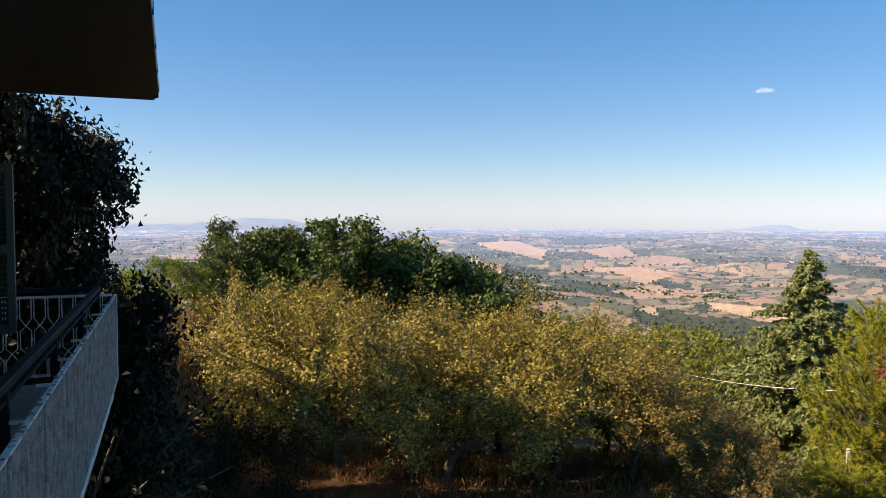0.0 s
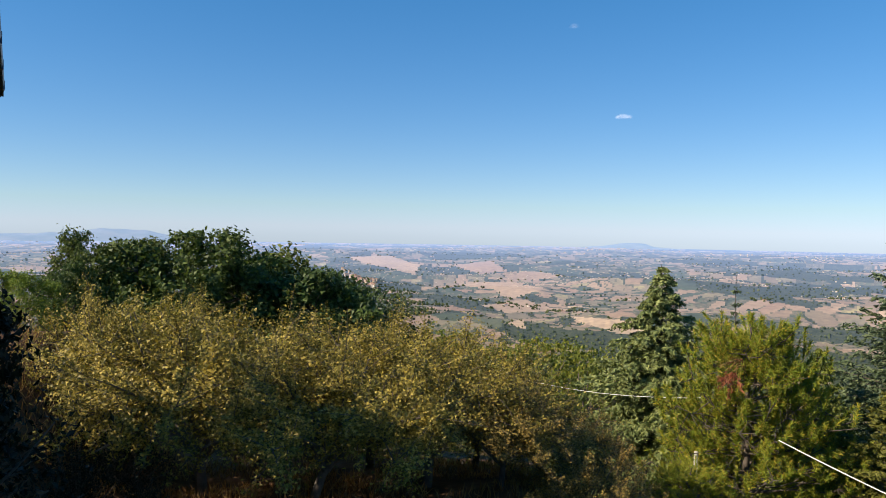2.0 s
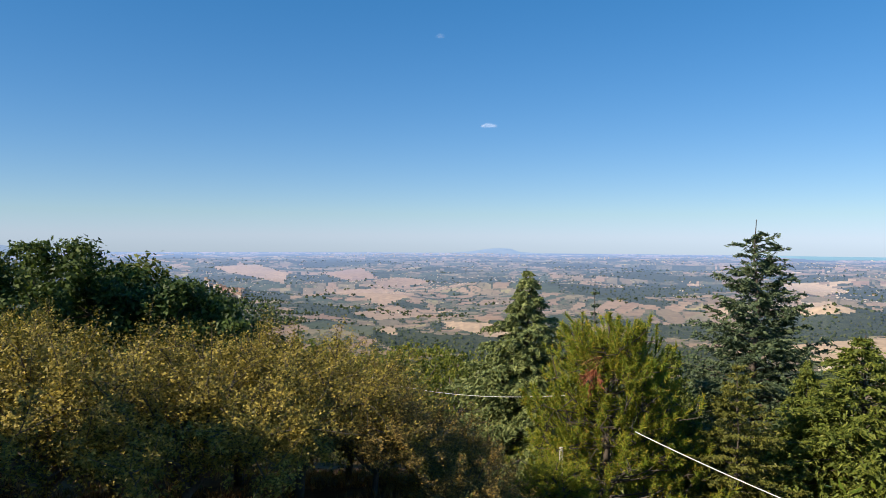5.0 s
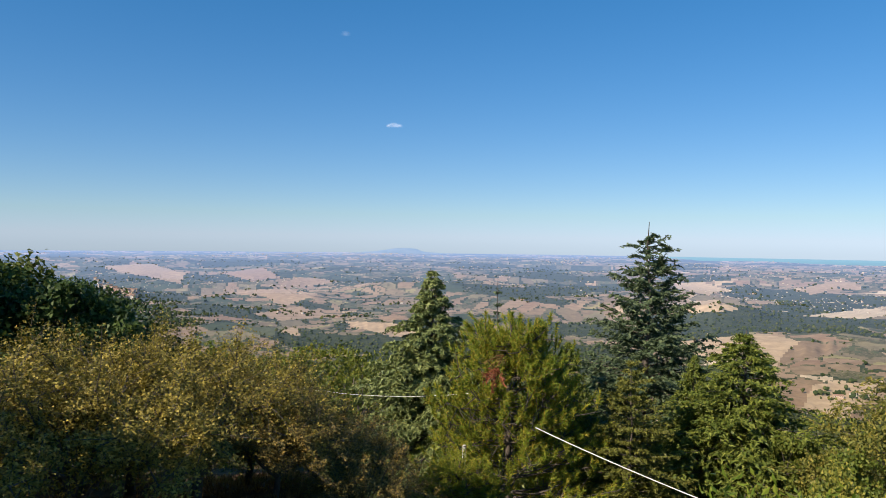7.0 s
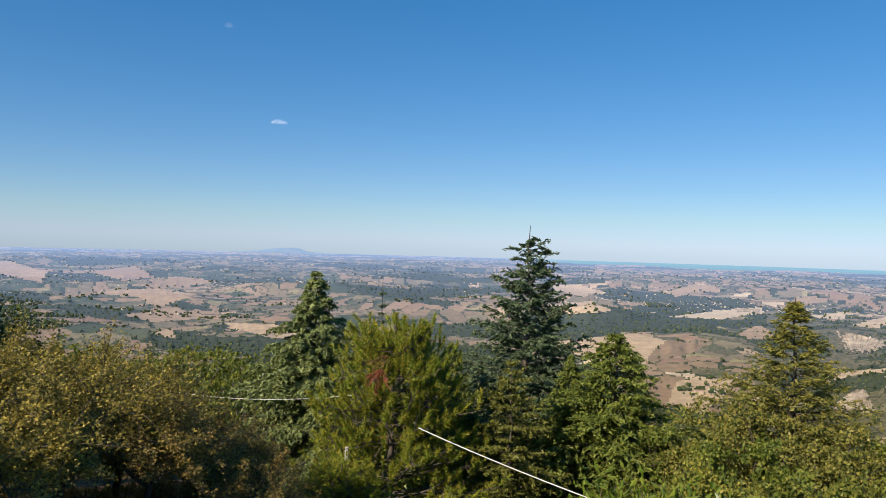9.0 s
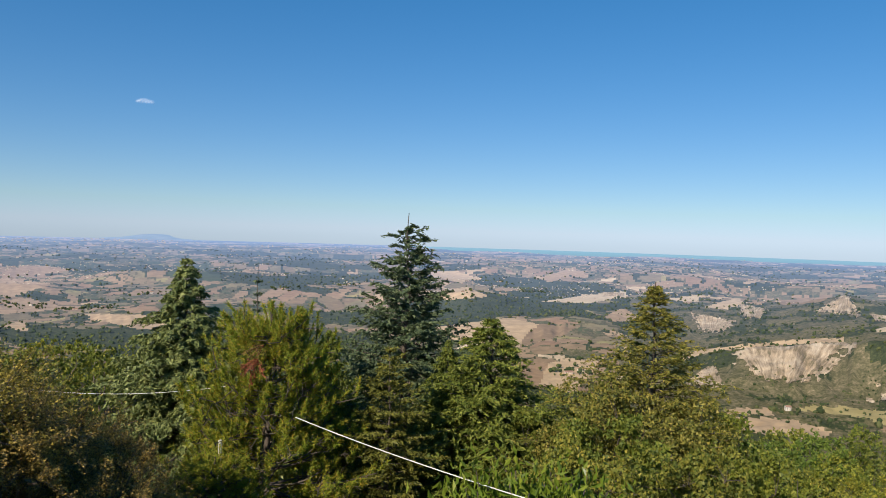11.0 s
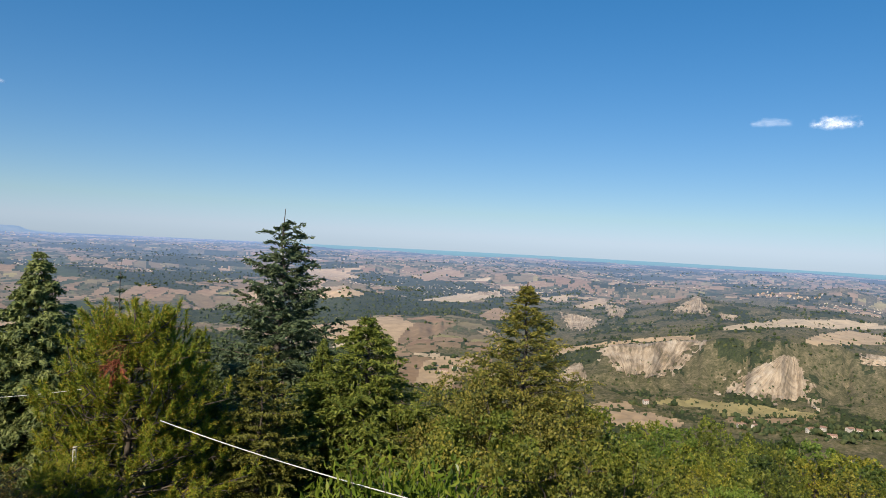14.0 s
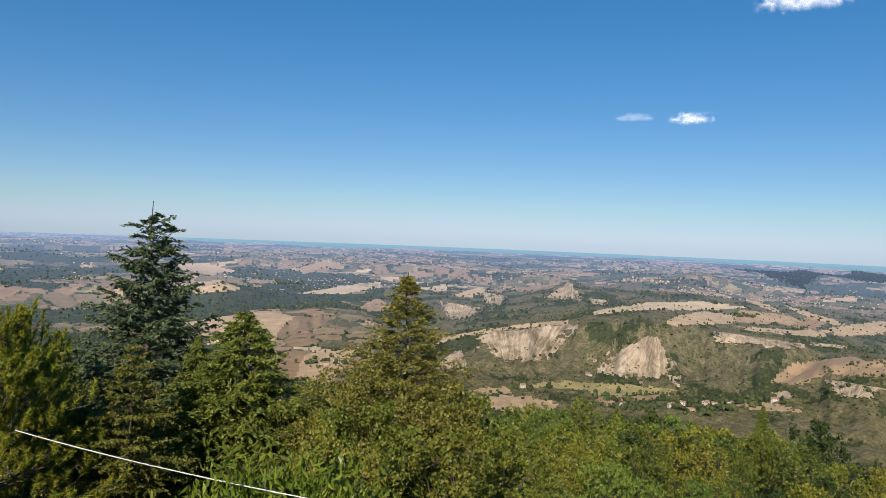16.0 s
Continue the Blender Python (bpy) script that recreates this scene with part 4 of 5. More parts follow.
for bearing, distance, dip, kind, turn, wide in ORCHARD:
    planted("fruit_tree", (orchard + rusty)[kind], bearing, distance, dip,
            "yellowing fruit tree with upright shoots on dry ground" if kind < 3 else "rusty brown fruit tree with withered leaves", turn, wide, group="orchard trees")

oaks = [round_tree(31 + k, 10, 8.6, 1500, 15, 0.21, M_OAK, M_BARK, 0.1, 0.034) for k in range(2)]
for bearing, distance, dip, k, turn, wide in ((-15.4, 34, -0.1, 0, 0, 0.9), (-12.2, 36, -0.8, 1, 50, 1.1), (-9.3, 33, 0.0, 1, 130, 1.1), (-5.6, 37, -1.4, 0, 220, 1.15),
                                              (-2.6, 33, -1.7, 0, 300, 1.1), (0.7, 34, -2.9, 1, 20, 1.0), (2.9, 37, -5.4, 0, 90, 0.95), (-17.2, 31, -2.6, 1, 200, 0.85)):
    planted("oak_tree", oaks[k], bearing, distance, dip, "dark green oak with a dense lobed crown", turn, wide, group="oaks behind the orchard")
acacia = round_tree(41, 4, 4.6, 520, 34, 0.1, M_FRESH, M_BARK, 0.05, 0.04)
planted("acacia_tree", acacia, -20.3, 26, -2.9, "light green bushy acacia on the bank", 0, 1.1)
planted("acacia_tree", acacia, -23.5, 29, -3.6, "light green bushy acacia on the bank", 120, 0.8)
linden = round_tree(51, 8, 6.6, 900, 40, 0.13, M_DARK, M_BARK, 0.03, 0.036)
planted("linden_tree", linden, -29.0, 11.2, 8.6, "dark broadleaf tree beside the balcony, shade put into its leaf colour", 40, 0.78)
# added low to carry on the tree's dark mass
planted("linden_tree", linden, -26.4, 12.6, -2.4, "low added sapling beside the balcony, shade put into its leaf colour", 250, 0.6)
planted("linden_tree", linden, -34.0, 10.8, 10.0, "dark broadleaf tree beside the balcony, shade put into its leaf colour", 160, 0.6)
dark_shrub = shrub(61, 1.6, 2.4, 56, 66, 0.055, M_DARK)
# those near 10.5 m are added to fill the dark behind the railing
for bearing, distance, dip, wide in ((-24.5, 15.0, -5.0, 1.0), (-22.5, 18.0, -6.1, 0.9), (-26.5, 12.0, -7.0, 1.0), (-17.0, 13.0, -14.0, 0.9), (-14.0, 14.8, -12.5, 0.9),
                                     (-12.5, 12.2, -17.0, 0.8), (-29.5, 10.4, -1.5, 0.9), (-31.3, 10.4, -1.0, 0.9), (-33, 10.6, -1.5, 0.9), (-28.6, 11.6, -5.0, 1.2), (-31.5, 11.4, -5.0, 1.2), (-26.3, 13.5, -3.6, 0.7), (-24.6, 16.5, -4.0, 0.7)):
    planted("shrub", dark_shrub, bearing, distance, dip, "untidy shrub on the bank, shade put into its leaf colour", bearing * 40, wide, "shrub", "shrubs on the bank")
olive_shrub = shrub(62, 1.6, 2.4, 50, 70, 0.07, M_MIXED_WARM)
for bearing, distance, dip in ((-18.8, 19.5, -8.3), (-16.0, 18.0, -8.9), (-20.8, 21.5, -6.7), (-14.5, 16.6, -10.4), (-13.0, 24, -5.6), (-11.6, 25, -5.6), (-14.6, 24, -6.0), (-17.2, 21, -7.3)):
    planted("shrub", olive_shrub, bearing, distance, dip, "olive-green shrub on the sunny bank", bearing * 70, 1.0, "shrub", "shrubs on the bank")

# conifers
fir_a = conifer(71, 10, 8.4, 56, M_FIR, 0.15, 0.75, 26, shape=1.05, lift=0.25, twigs=22, gaps=0.05, hang=0.7)
planted("cedar_tree", fir_a, 26.9, 33, -2.5, "blue-green cedar with drooping boughs", 0, 1.5)
pine = pine_tree(72, 6.2, 4.6)
planted("pine_tree", pine, 33.1, 24, -5.6, "bright green young pine with long needle tufts", 30, 1.07)
pine_thing = bpy.data.objects["pine_tree"]


def withered_spray(seed, count, fan, surface, label, place):
    """A dead branch of the pine: thin drooping twigs from one knot, set with dry needles."""
    rng = np.random.default_rng(seed)
    twigs = [wander(rng, (0, 0, 0), (-0.5 + rng.normal() * fan, 0.2 + rng.normal() * fan, -0.7 + rng.normal() * fan), rng.uniform(0.35, 0.75), 5, 0.12, -0.05) for _ in range(7)]
    v, f = tubes([tapering(t, 0.012, 0.004) for t in twigs], 4)
    branch = part("dead_branch", mesh_from("dead_branch", v, f, M_DEAD), None, pine_thing, label, pine_thing.matrix_basis.inverted() @ Matrix.Translation(place))
    arr = np.array([[tuple(q) for q in t] for t in twigs])
    i, k = rng.integers(0, 7, count), rng.integers(1, 6, count)
    v, f = leaves(rng, arr[i, k] + rng.normal(size=(count, 3)) * 0.04, arr[i, k] - arr[i, k - 1] + rng.normal(size=(count, 3)) * 0.05, 0.2, 0.03, 0.05)
    tagged(part("dead_needles", mesh_from("dead_needles", v, f, surface), None, branch), kind="stuff")


withered_spray(3, 170, 0.25, M_DEAD, "withered red needle branch", along(32.2, -9.9, 21.6))
withered_spray(4, 110, 0.5, M_ORCHARD_RUST, "browned needle branch", along(32.6, -8.9, 21.8))
cedar_b = conifer(73, 11, 7.4, 52, M_CEDAR, 0.14, 0.35, 22, bare_top=0.1, shape=0.75, lift=0.3, gaps=0.12, twigs=18, ragged=0.6, crest=1.25, hang=0.45)
planted("fir_tree", cedar_b, 43.6, 32, 0.55, "tall dark conifer with a thin nodding top", 0, 1.3)
far_fir = conifer(74, 9, 3.0, 24, M_CEDAR, 0.16, 0.3, 14, bare_top=0.4)
planted("fir_tree", far_fir, 32.1, 40, -3.9, "thin far conifer with a sparse top", 0, 0.8)
warm_fir = conifer(75, 6, 4.4, 26, M_FIR_WARM, 0.12, 0.3, 24, shape=0.55, twigs=14)
planted("fir_tree", warm_fir, 42.4, 24.5, -9.0, "yellowish-green fir with layered boughs", 0, 0.95)
green_fir = conifer(76, 7, 6.2, 56, M_FIR_GREEN, 0.12, 0.45, 22, shape=0.85, twigs=17, ragged=0.45, gaps=0.08, hang=0.8)
planted("fir_tree", green_fir, 50.4, 27.5, -6.6, "broad mid-green conifer with drooping tips", 0, 1.5)
planted("fir_tree", green_fir, 37.6, 29.0, -7.8, "broad mid-green conifer with drooping tips", 140, 0.75)
planted("fir_tree", green_fir, 47.0, 28.5, -8.4, "broad mid-green conifer with drooping tips", 250, 0.75)
larch = conifer(77, 8, 7.0, 56, M_LARCH, 0.09, 0.3, 22, shape=1.0, lift=0.3, gaps=0.14, twigs=18, hang=0.6, ragged=0.6)
planted("larch_tree", larch, 62.8, 26, -3.5, "olive-green conifer with a pointed crown", 0, 1.5)
airy = round_tree(78, 6, 6.0, 900, 20, 0.1, M_LARCH, M_BARK, 0.05, 0.03, airy=0.15)
planted("hazel_tree", airy, 60.4, 24.5, -9.2, "olive-yellow bushy tree with thin twigs", 0, 0.85)
planted("hazel_tree", airy, 64.6, 23.5, -11.0, "olive-yellow bushy tree with thin twigs", 130, 0.9)
mixed_a = round_tree(81, 6, 5.6, 520, 24, 0.14, M_MIXED, M_BARK, 0.05, 0.028)
mixed_b = round_tree(82, 6, 6.0, 520, 24, 0.14, M_MIXED_WARM, M_BARK, 0.05, 0.028)
for bearing, distance, dip, k, turn in ((57.6, 23, -13.6, 0, 0), (67.5, 25, -12.2, 0, 60), (61.5, 20.5, -13.4, 0, 200), (66.0, 19.5, -14.6, 1, 100), (71.0, 22.0, -14.4, 0, 20), (54.5, 26, -13.2, 0, 300), (57.6, 18.0, -15.4, 1, 210)):
    planted("shrubby_tree", (mixed_a, mixed_b)[k], bearing, distance, dip, "olive-green bushy tree on the slope", turn, 0.85, group="trees on the slope")
laurel = shrub(91, 1.8, 2.4, 150, 60, 0.115, M_LAUREL, 1.6)
planted("laurel_bush", laurel, 51.8, 13.6, -16.9, "bright green laurel with drooping leaves", 0, 1.0, "shrub")
planted("laurel_bush", laurel, 56.6, 13.9, -16.7, "bright green laurel with drooping leaves", 100, 1.0, "shrub")
# added tree: replaces the tall pine's lower boughs and covers the post's foot
planted("pine_tree", pine, 29.3, 20.4, -16.6, "low bright green pine standing in for the taller pine's lower boughs", 200, 1.5)

# woods on the slope below: trees that share five crowns
woods = [round_tree(101 + k, 7, 6.2, 260, 11, 0.26, (M_MIXED, M_MIXED_WARM, M_OAK, M_MIXED, M_FRESH)[k], M_BARK, 0.1, 0.03) for k in range(5)]
near_woods = [round_tree(121 + k, 7, 6.2, 360, 13, 0.2, (M_MIXED, M_MIXED_WARM, M_OAK, M_MIXED, M_FRESH)[k], M_BARK, 0.1, 0.028) for k in range(5)]
rng = np.random.default_rng(9)


def wood_strip(b0, b1, r0, r1, count, dip_far, dip_near, label, kinds, tallest=7.4):
    for k in range(count):
        u = (k + rng.random()) / count
        bearing, distance = rng.uniform(b0, b1), r0 + (r1 - r0) * u
        h = rng.uniform(0.6, 1.0) * tallest
        limit = at_dip(bearing, distance, dip_near + (dip_far - dip_near) * u ** 0.6)
        h = min(h, limit * rng.uniform(0.55, 1.05))
        if h > 1.6:
            s = h / (14 if woods is belt else 7)
            crowns = woods if woods is belt or distance > 52 else near_woods
            plant("tree", crowns[int(rng.choice(kinds))], at(bearing, distance), rng.uniform(0, 360), (s * rng.uniform(0.7, 1.05), s * rng.uniform(0.7, 1.05), s), label, "tree", "woods below the garden")


belt = [round_tree(111 + k, 14, 9.5, 280, 10, 0.36, (M_MIXED, M_MIXED_WARM)[k], M_BARK, 0.1, 0.026) for k in range(2)]
low_woods, woods = woods, belt
wood_strip(3, 26, 44, 85, 34, -7.0, -8.6, "dark green tree in the wood below the orchard", (0, 0, 1), 14)
wood_strip(24, 60, 40, 95, 20, -11.6, -12.5, "green tree in the wood on the slope", (0, 1), 11)
woods = low_woods
wood_strip(66, 100, 27, 140, 96, -11.9, -17.6, "green tree in the mixed wood on the slope", (0, 0, 1, 3, 2, 4), 11)

planted("fir_tree", green_fir, 89.8, 105, -11.3, "small dark fir standing out of the wood", 30, 0.6)

# ---------------------------------------------------------------- valley
def clay_material():
    m, nt, ns, b = material("eroded_clay")
    p = where(nt)
    run = ns.new("ShaderNodeAttribute")
    run.attribute_name = "run"
    streak = noise_tex(nt, run.outputs["Vector"], 1.0, 6, 0.7)
    stain = noise_tex(nt, p, 0.05, 6, 0.65)
    f = maths(nt, "ADD", maths(nt, "MULTIPLY", streak, 0.55), maths(nt, "MULTIPLY", stain, 0.45))
    # distance haze on the cliffs, added as emission
    haze_glow(nt, b, 0.42, 620, 4600)
    nt.links.new(ramp(nt, f, ((0.38, (0.11, 0.095, 0.05)), (0.45, (0.25, 0.19, 0.12)), (0.53, (0.42, 0.33, 0.225)), (0.66, (0.6, 0.5, 0.37)))), b.inputs["Base Color"])
    b.inputs["Roughness"].default_value = 0.95
    return m


M_CLAY = clay_material()


def view_grid(b0, b1, tops, lows, rows, cols, start=330.0):
    """A grid laid on the land between two bearings, from a lower to an upper edge given as dips at its two ends."""
    u, v = np.meshgrid(np.linspace(0, 1, cols), np.linspace(0, 1, rows), indexing="xy")
    bear = np.radians(b0 + (b1 - b0) * u[0])
    r = np.geomspace(start, 4600, 520)
    rr, bb = np.meshgrid(r, bear, indexing="xy")
    z = ground_z(rr * np.sin(bb), rr * np.cos(bb))
    seen = np.maximum.accumulate(np.degrees(np.arctan2(z - EYE, rr)), axis=1) + np.arange(520)[None] * 1e-7
    dip = (lows[0] + (lows[1] - lows[0]) * u) * (1 - v) + (tops[0] + (tops[1] - tops[0]) * u) * v
    far = np.stack([np.interp(dip[:, k], seen[k], r) for k in range(cols)], 1)
    return u, v, np.broadcast_to(bear, far.shape), far


def whole(faces, far):
    """Faces that do not span a gap behind a crest."""
    q = far.ravel()[faces]
    return q.max(1) - q.min(1) < 0.07 * q.min(1)


def cliff(b0, b1, tops, low, shape, label, seed):
    """A bare clay face worn into gullies, on the hillside below a rim."""
    size = 1.0 if b1 - b0 > 3 else 0.6
    rows, cols = int(70 * size), int(120 * size)
    u, v, bear, far = view_grid(b0, b1, tops, (low, low), rows, cols)
    patchy = layered(u * 22 + seed, v * 12, seed, 4) - 0.5
    if shape == "fan":
        half, mid = 0.06 + 0.5 * (1 - v) ** 0.85, 0.66 - 0.2 * (1 - v)
    elif shape == "band":
        half, mid = 0.5 + v * 0, 0.5
    else:
        half, mid = 0.13 + 0.38 * v ** 0.75, 0.5 - 0.06 * (1 - v)
    spread = (u - mid) / half
    finger = layered(spread * 5 + seed * 3, v * 0.5, seed + 6, 4)
    foot = (v - (0.75 if shape == "band" else 0.5) * finger) * 2.6 + (0.25 if shape == "fan" else 0.1)
    inside = np.minimum(1 - np.abs(spread), np.minimum(foot, (1 - v) * 9)) + patchy * (0.95 if size == 1 else 1.4) + (finger - 0.5) * 0.9
    flute = np.abs(layered(spread * 9 + seed + patchy * 0.8, v * 1.1, seed + 3, 4) - 0.5) * 2
    proud = np.clip(inside, 0, 0.35) * 5.0 * (1 - flute) * far / 700.0
    far2 = far - proud
    x, y = far2 * np.sin(bear), far2 * np.cos(bear)
    z = ground_z(far * np.sin(bear), far * np.cos(bear)) + 0.5 + proud * 0.35
    faces = grid_faces(rows, cols)
    faces = faces[(inside.ravel()[faces] > 0.03).all(1) & whole(faces, far)]
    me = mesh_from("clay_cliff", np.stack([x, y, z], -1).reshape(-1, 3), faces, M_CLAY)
    run = me.attributes.new("run", "FLOAT_VECTOR", "POINT")
    run.data.foreach_set("vector", np.stack([spread * 16 * size + seed + patchy * 1.5, v * 1.4, v * 0], -1).astype(np.float32).ravel())
    tagged(new("clay_cliff", me), label, "cliff", "clay badlands", kind="structure")


for b0, b1, tops, low, shape, seed in (
        (68.2, 76.3, (-7.75, -6.5), -10.3, "bowl", 3), (77.0, 84.4, (-7.0, -7.1), -10.95, "fan", 4), (86.2, 92.3, (-6.4, -6.75), -7.5, "band", 5), (92.6, 95.0, (-6.6, -6.6), -7.0, "band", 6),
        (73.6, 76.5, (-3.4, -3.4), -5.0, "fan", 7), (65.4, 68.6, (-5.3, -5.7), -6.9, "bowl", 8), (68.6, 70.7, (-4.4, -4.7), -5.7, "bowl", 9), (64.8, 68.2, (-8.9, -9.2), -11.1, "fan", 10),
        (89.8, 92.0, (-10.1, -10.2), -10.9, "fan", 13), (93.4, 97.6, (-9.0, -9.2), -10.3, "bowl", 14),
        (58.7, 60.5, (-4.1, -4.1), -4.5, "band", 15), (89.4, 92.3, (-2.9, -2.9), -3.35, "band", 16), (77.0, 78.6, (-4.55, -4.6), -5.1, "bowl", 17)):
    cliff(b0, b1, tops, low, shape, "pale eroded clay face with gullies on the hillside", seed)


# trees of the valley
def ico():
    bm = bmesh.new()
    bmesh.ops.create_icosphere(bm, subdivisions=1, radius=1)
    v, f = np.array([tuple(q.co) for q in bm.verts]), np.array([[q.index for q in face.verts] for face in bm.faces])
    bm.free()
    return v, f


def clump_trees(name, centres, sizes, mat, label, seed, lobes=3):
    """Many small trees, each of a few rugged lobes of foliage, in one mesh."""
    rng = np.random.default_rng(seed)
    v0, f0 = ico()
    n, k = len(centres), len(v0)
    vs, fs = [], []
    for q in range(lobes):
        off = rng.normal(size=(n, 3)) * np.array([0.42, 0.42, 0.2]) * sizes[:, None]
        rad = sizes * rng.uniform(0.35, 0.7, n)
        jag = rng.uniform(0.6, 1.3, (n, k, 1))
        v = (centres + off)[:, None, :] + v0[None] * jag * rad[:, None, None]
        v[:, :, 2] += (sizes * 0.45)[:, None]
        vs.append(v.reshape(-1, 3))
        fs.append((f0[None] + (np.arange(n) * k)[:, None, None]).reshape(-1, 3) + q * n * k)
    ob = new(name, mesh_from(name, np.concatenate(vs), np.concatenate(fs), mat))
    return tagged(ob, label, "trees", kind="stuff")


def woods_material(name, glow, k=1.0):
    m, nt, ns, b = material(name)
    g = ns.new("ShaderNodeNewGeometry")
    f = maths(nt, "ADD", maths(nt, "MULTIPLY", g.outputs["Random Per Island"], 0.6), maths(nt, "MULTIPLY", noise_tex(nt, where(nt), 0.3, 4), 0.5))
    # k below 1 darkens the foliage to stand for shade
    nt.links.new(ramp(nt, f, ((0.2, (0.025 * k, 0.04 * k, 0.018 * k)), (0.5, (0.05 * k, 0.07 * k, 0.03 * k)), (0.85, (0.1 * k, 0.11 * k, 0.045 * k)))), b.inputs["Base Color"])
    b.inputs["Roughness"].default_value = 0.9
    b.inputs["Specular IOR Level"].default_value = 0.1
    # haze in front of far trees, painted as emission
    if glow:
        haze_glow(nt, b, 0.26 if k == 1.0 else 0.36, 650, 4600)
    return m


def scatter(seed, tries, r0, r1, b0, b1, scale, keep, patch_seed):
    rng = np.random.default_rng(seed)
    r = np.exp(rng.uniform(math.log(r0), math.log(r1), tries))
    b = np.radians(rng.uniform(b0, b1, tries))
    x, y = r * np.sin(b), r * np.cos(b)
    line = np.abs(layered(x / scale, y / scale, patch_seed, 3) - 0.5)
    ok = (line < keep) | (layered(x / (scale * 2.2), y / (scale * 2.2), patch_seed + 9, 3) > 0.62)
    x, y = x[ok], y[ok]
    return np.stack([x, y, ground_z(x, y)], 1), rng


# the third darkens its leaves: a passing cloud's shadow put into the colour
M_WOODS, M_FARWOODS, M_CLOUD_SHADOW_WOODS = woods_material("valley_woods", False), woods_material("far_woods", True), woods_material("cloud_shadow_woods", True, 0.35)


def on_woods(seed, count, r0, r1):
    """Places spread over the woods and hedges of the plain between two distances."""
    rng = np.random.default_rng(seed)
    r = np.hypot(LAND_MID[..., 0], LAND_MID[..., 1])
    i, j = np.nonzero((WOOD > 0.5) & (r > r0) & (r < r1))
    k = rng.integers(0, len(i), count)
    i, j = i[k], j[k]
    th = np.radians(PLAIN_B[j] + rng.random(count) * 0.16)
    r = PLAIN_R[i] + rng.random(count) * (PLAIN_R[i + 1] - PLAIN_R[i])
    x, y = r * np.sin(th), r * np.cos(th)
    return np.stack([x, y, ground_z(x, y) - 0.4], 1), rng


c, rng = on_woods(3, 3600, 430, 780)
clump_trees("valley_trees", c, rng.uniform(1.3, 3.2, len(c)), M_WOODS, "dark hedgerow trees and copses in the valley", 1, 1)
c, rng = on_woods(5, 6000, 780, 1400)
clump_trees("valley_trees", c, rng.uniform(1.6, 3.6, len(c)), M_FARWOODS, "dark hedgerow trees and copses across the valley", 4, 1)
hedge = []
for grown, outline in FIELDS:
    for (b0, d0), (b1, d1) in zip(outline, outline[1:] + outline[:1]):
        for k in range(int(abs(b1 - b0) * 2.2)):
            u = rng.random()
            if rng.random() < 0.45:
                hedge.append(tuple(on_land(b0 + (b1 - b0) * u, d0 + (d1 - d0) * u + rng.normal() * 0.03, 430)))
c = np.array(hedge)
clump_trees("hedgerow_trees", c, rng.uniform(1.4, 3.0, len(c)) * (0.55 + np.hypot(c[:, 0], c[:, 1]) / 2200), M_WOODS, "dark hedgerow trees along the fields", 14, 2)
c, rng = on_woods(4, 4200, 1400, 2900)
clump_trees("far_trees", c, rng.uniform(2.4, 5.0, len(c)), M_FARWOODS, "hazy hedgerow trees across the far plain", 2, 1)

# the wooded ravine below the village
rng = np.random.default_rng(27)
u, v, bear, far = view_grid(3.6, 10.4, (-3.9, -5.4), (-6.6, -6.9), 34, 44)
bear, far = bear + rng.normal(size=far.shape) * 0.0015, far * (1 + rng.normal(size=far.shape) * 0.008)
x, y = (far * np.sin(bear)).ravel(), (far * np.cos(bear)).ravel()
ok = layered(x / 40, y / 40, 93, 3) > 0.36 + 0.34 * smooth((u.ravel() - 0.35) / 0.65)
c = np.stack([x, y, ground_z(x, y)], 1)[ok]
clump_trees("ravine_wood", c, rng.uniform(1.6, 4.2, len(c)), M_WOODS, "dark wood in the ravine below the village", 12, 1)

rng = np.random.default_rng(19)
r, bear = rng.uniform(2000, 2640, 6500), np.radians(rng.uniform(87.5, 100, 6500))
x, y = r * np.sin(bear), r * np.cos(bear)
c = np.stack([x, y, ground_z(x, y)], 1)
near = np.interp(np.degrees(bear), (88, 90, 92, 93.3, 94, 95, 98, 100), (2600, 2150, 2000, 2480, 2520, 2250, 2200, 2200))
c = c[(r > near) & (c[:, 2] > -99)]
clump_trees("hill_woods", c, rng.uniform(3, 6.5, len(c)), M_CLOUD_SHADOW_WOODS, "far hill woods with cloud shadow painted into their colour", 9, 1)
rng = np.random.default_rng(17)
r, bear = rng.uniform(520, 1280, 24000), np.radians(rng.uniform(56, 99, 24000))
x, y = r * np.sin(bear), r * np.cos(bear)
fall = np.abs(ground_z(x * 1.006, y * 1.006) - ground_z(x, y)) / (r * 0.006)
ok = (fall > 0.16) & (layered(x / 35, y / 35, 77, 3) > 0.44)
c = np.stack([x[ok], y[ok], ground_z(x[ok], y[ok]) - 0.5], 1)
clump_trees("hillside_scrub", c, rng.uniform(0.6, 2.0, len(c)), M_WOODS, "olive-green scrub on the steep clay hillsides", 5, 1)

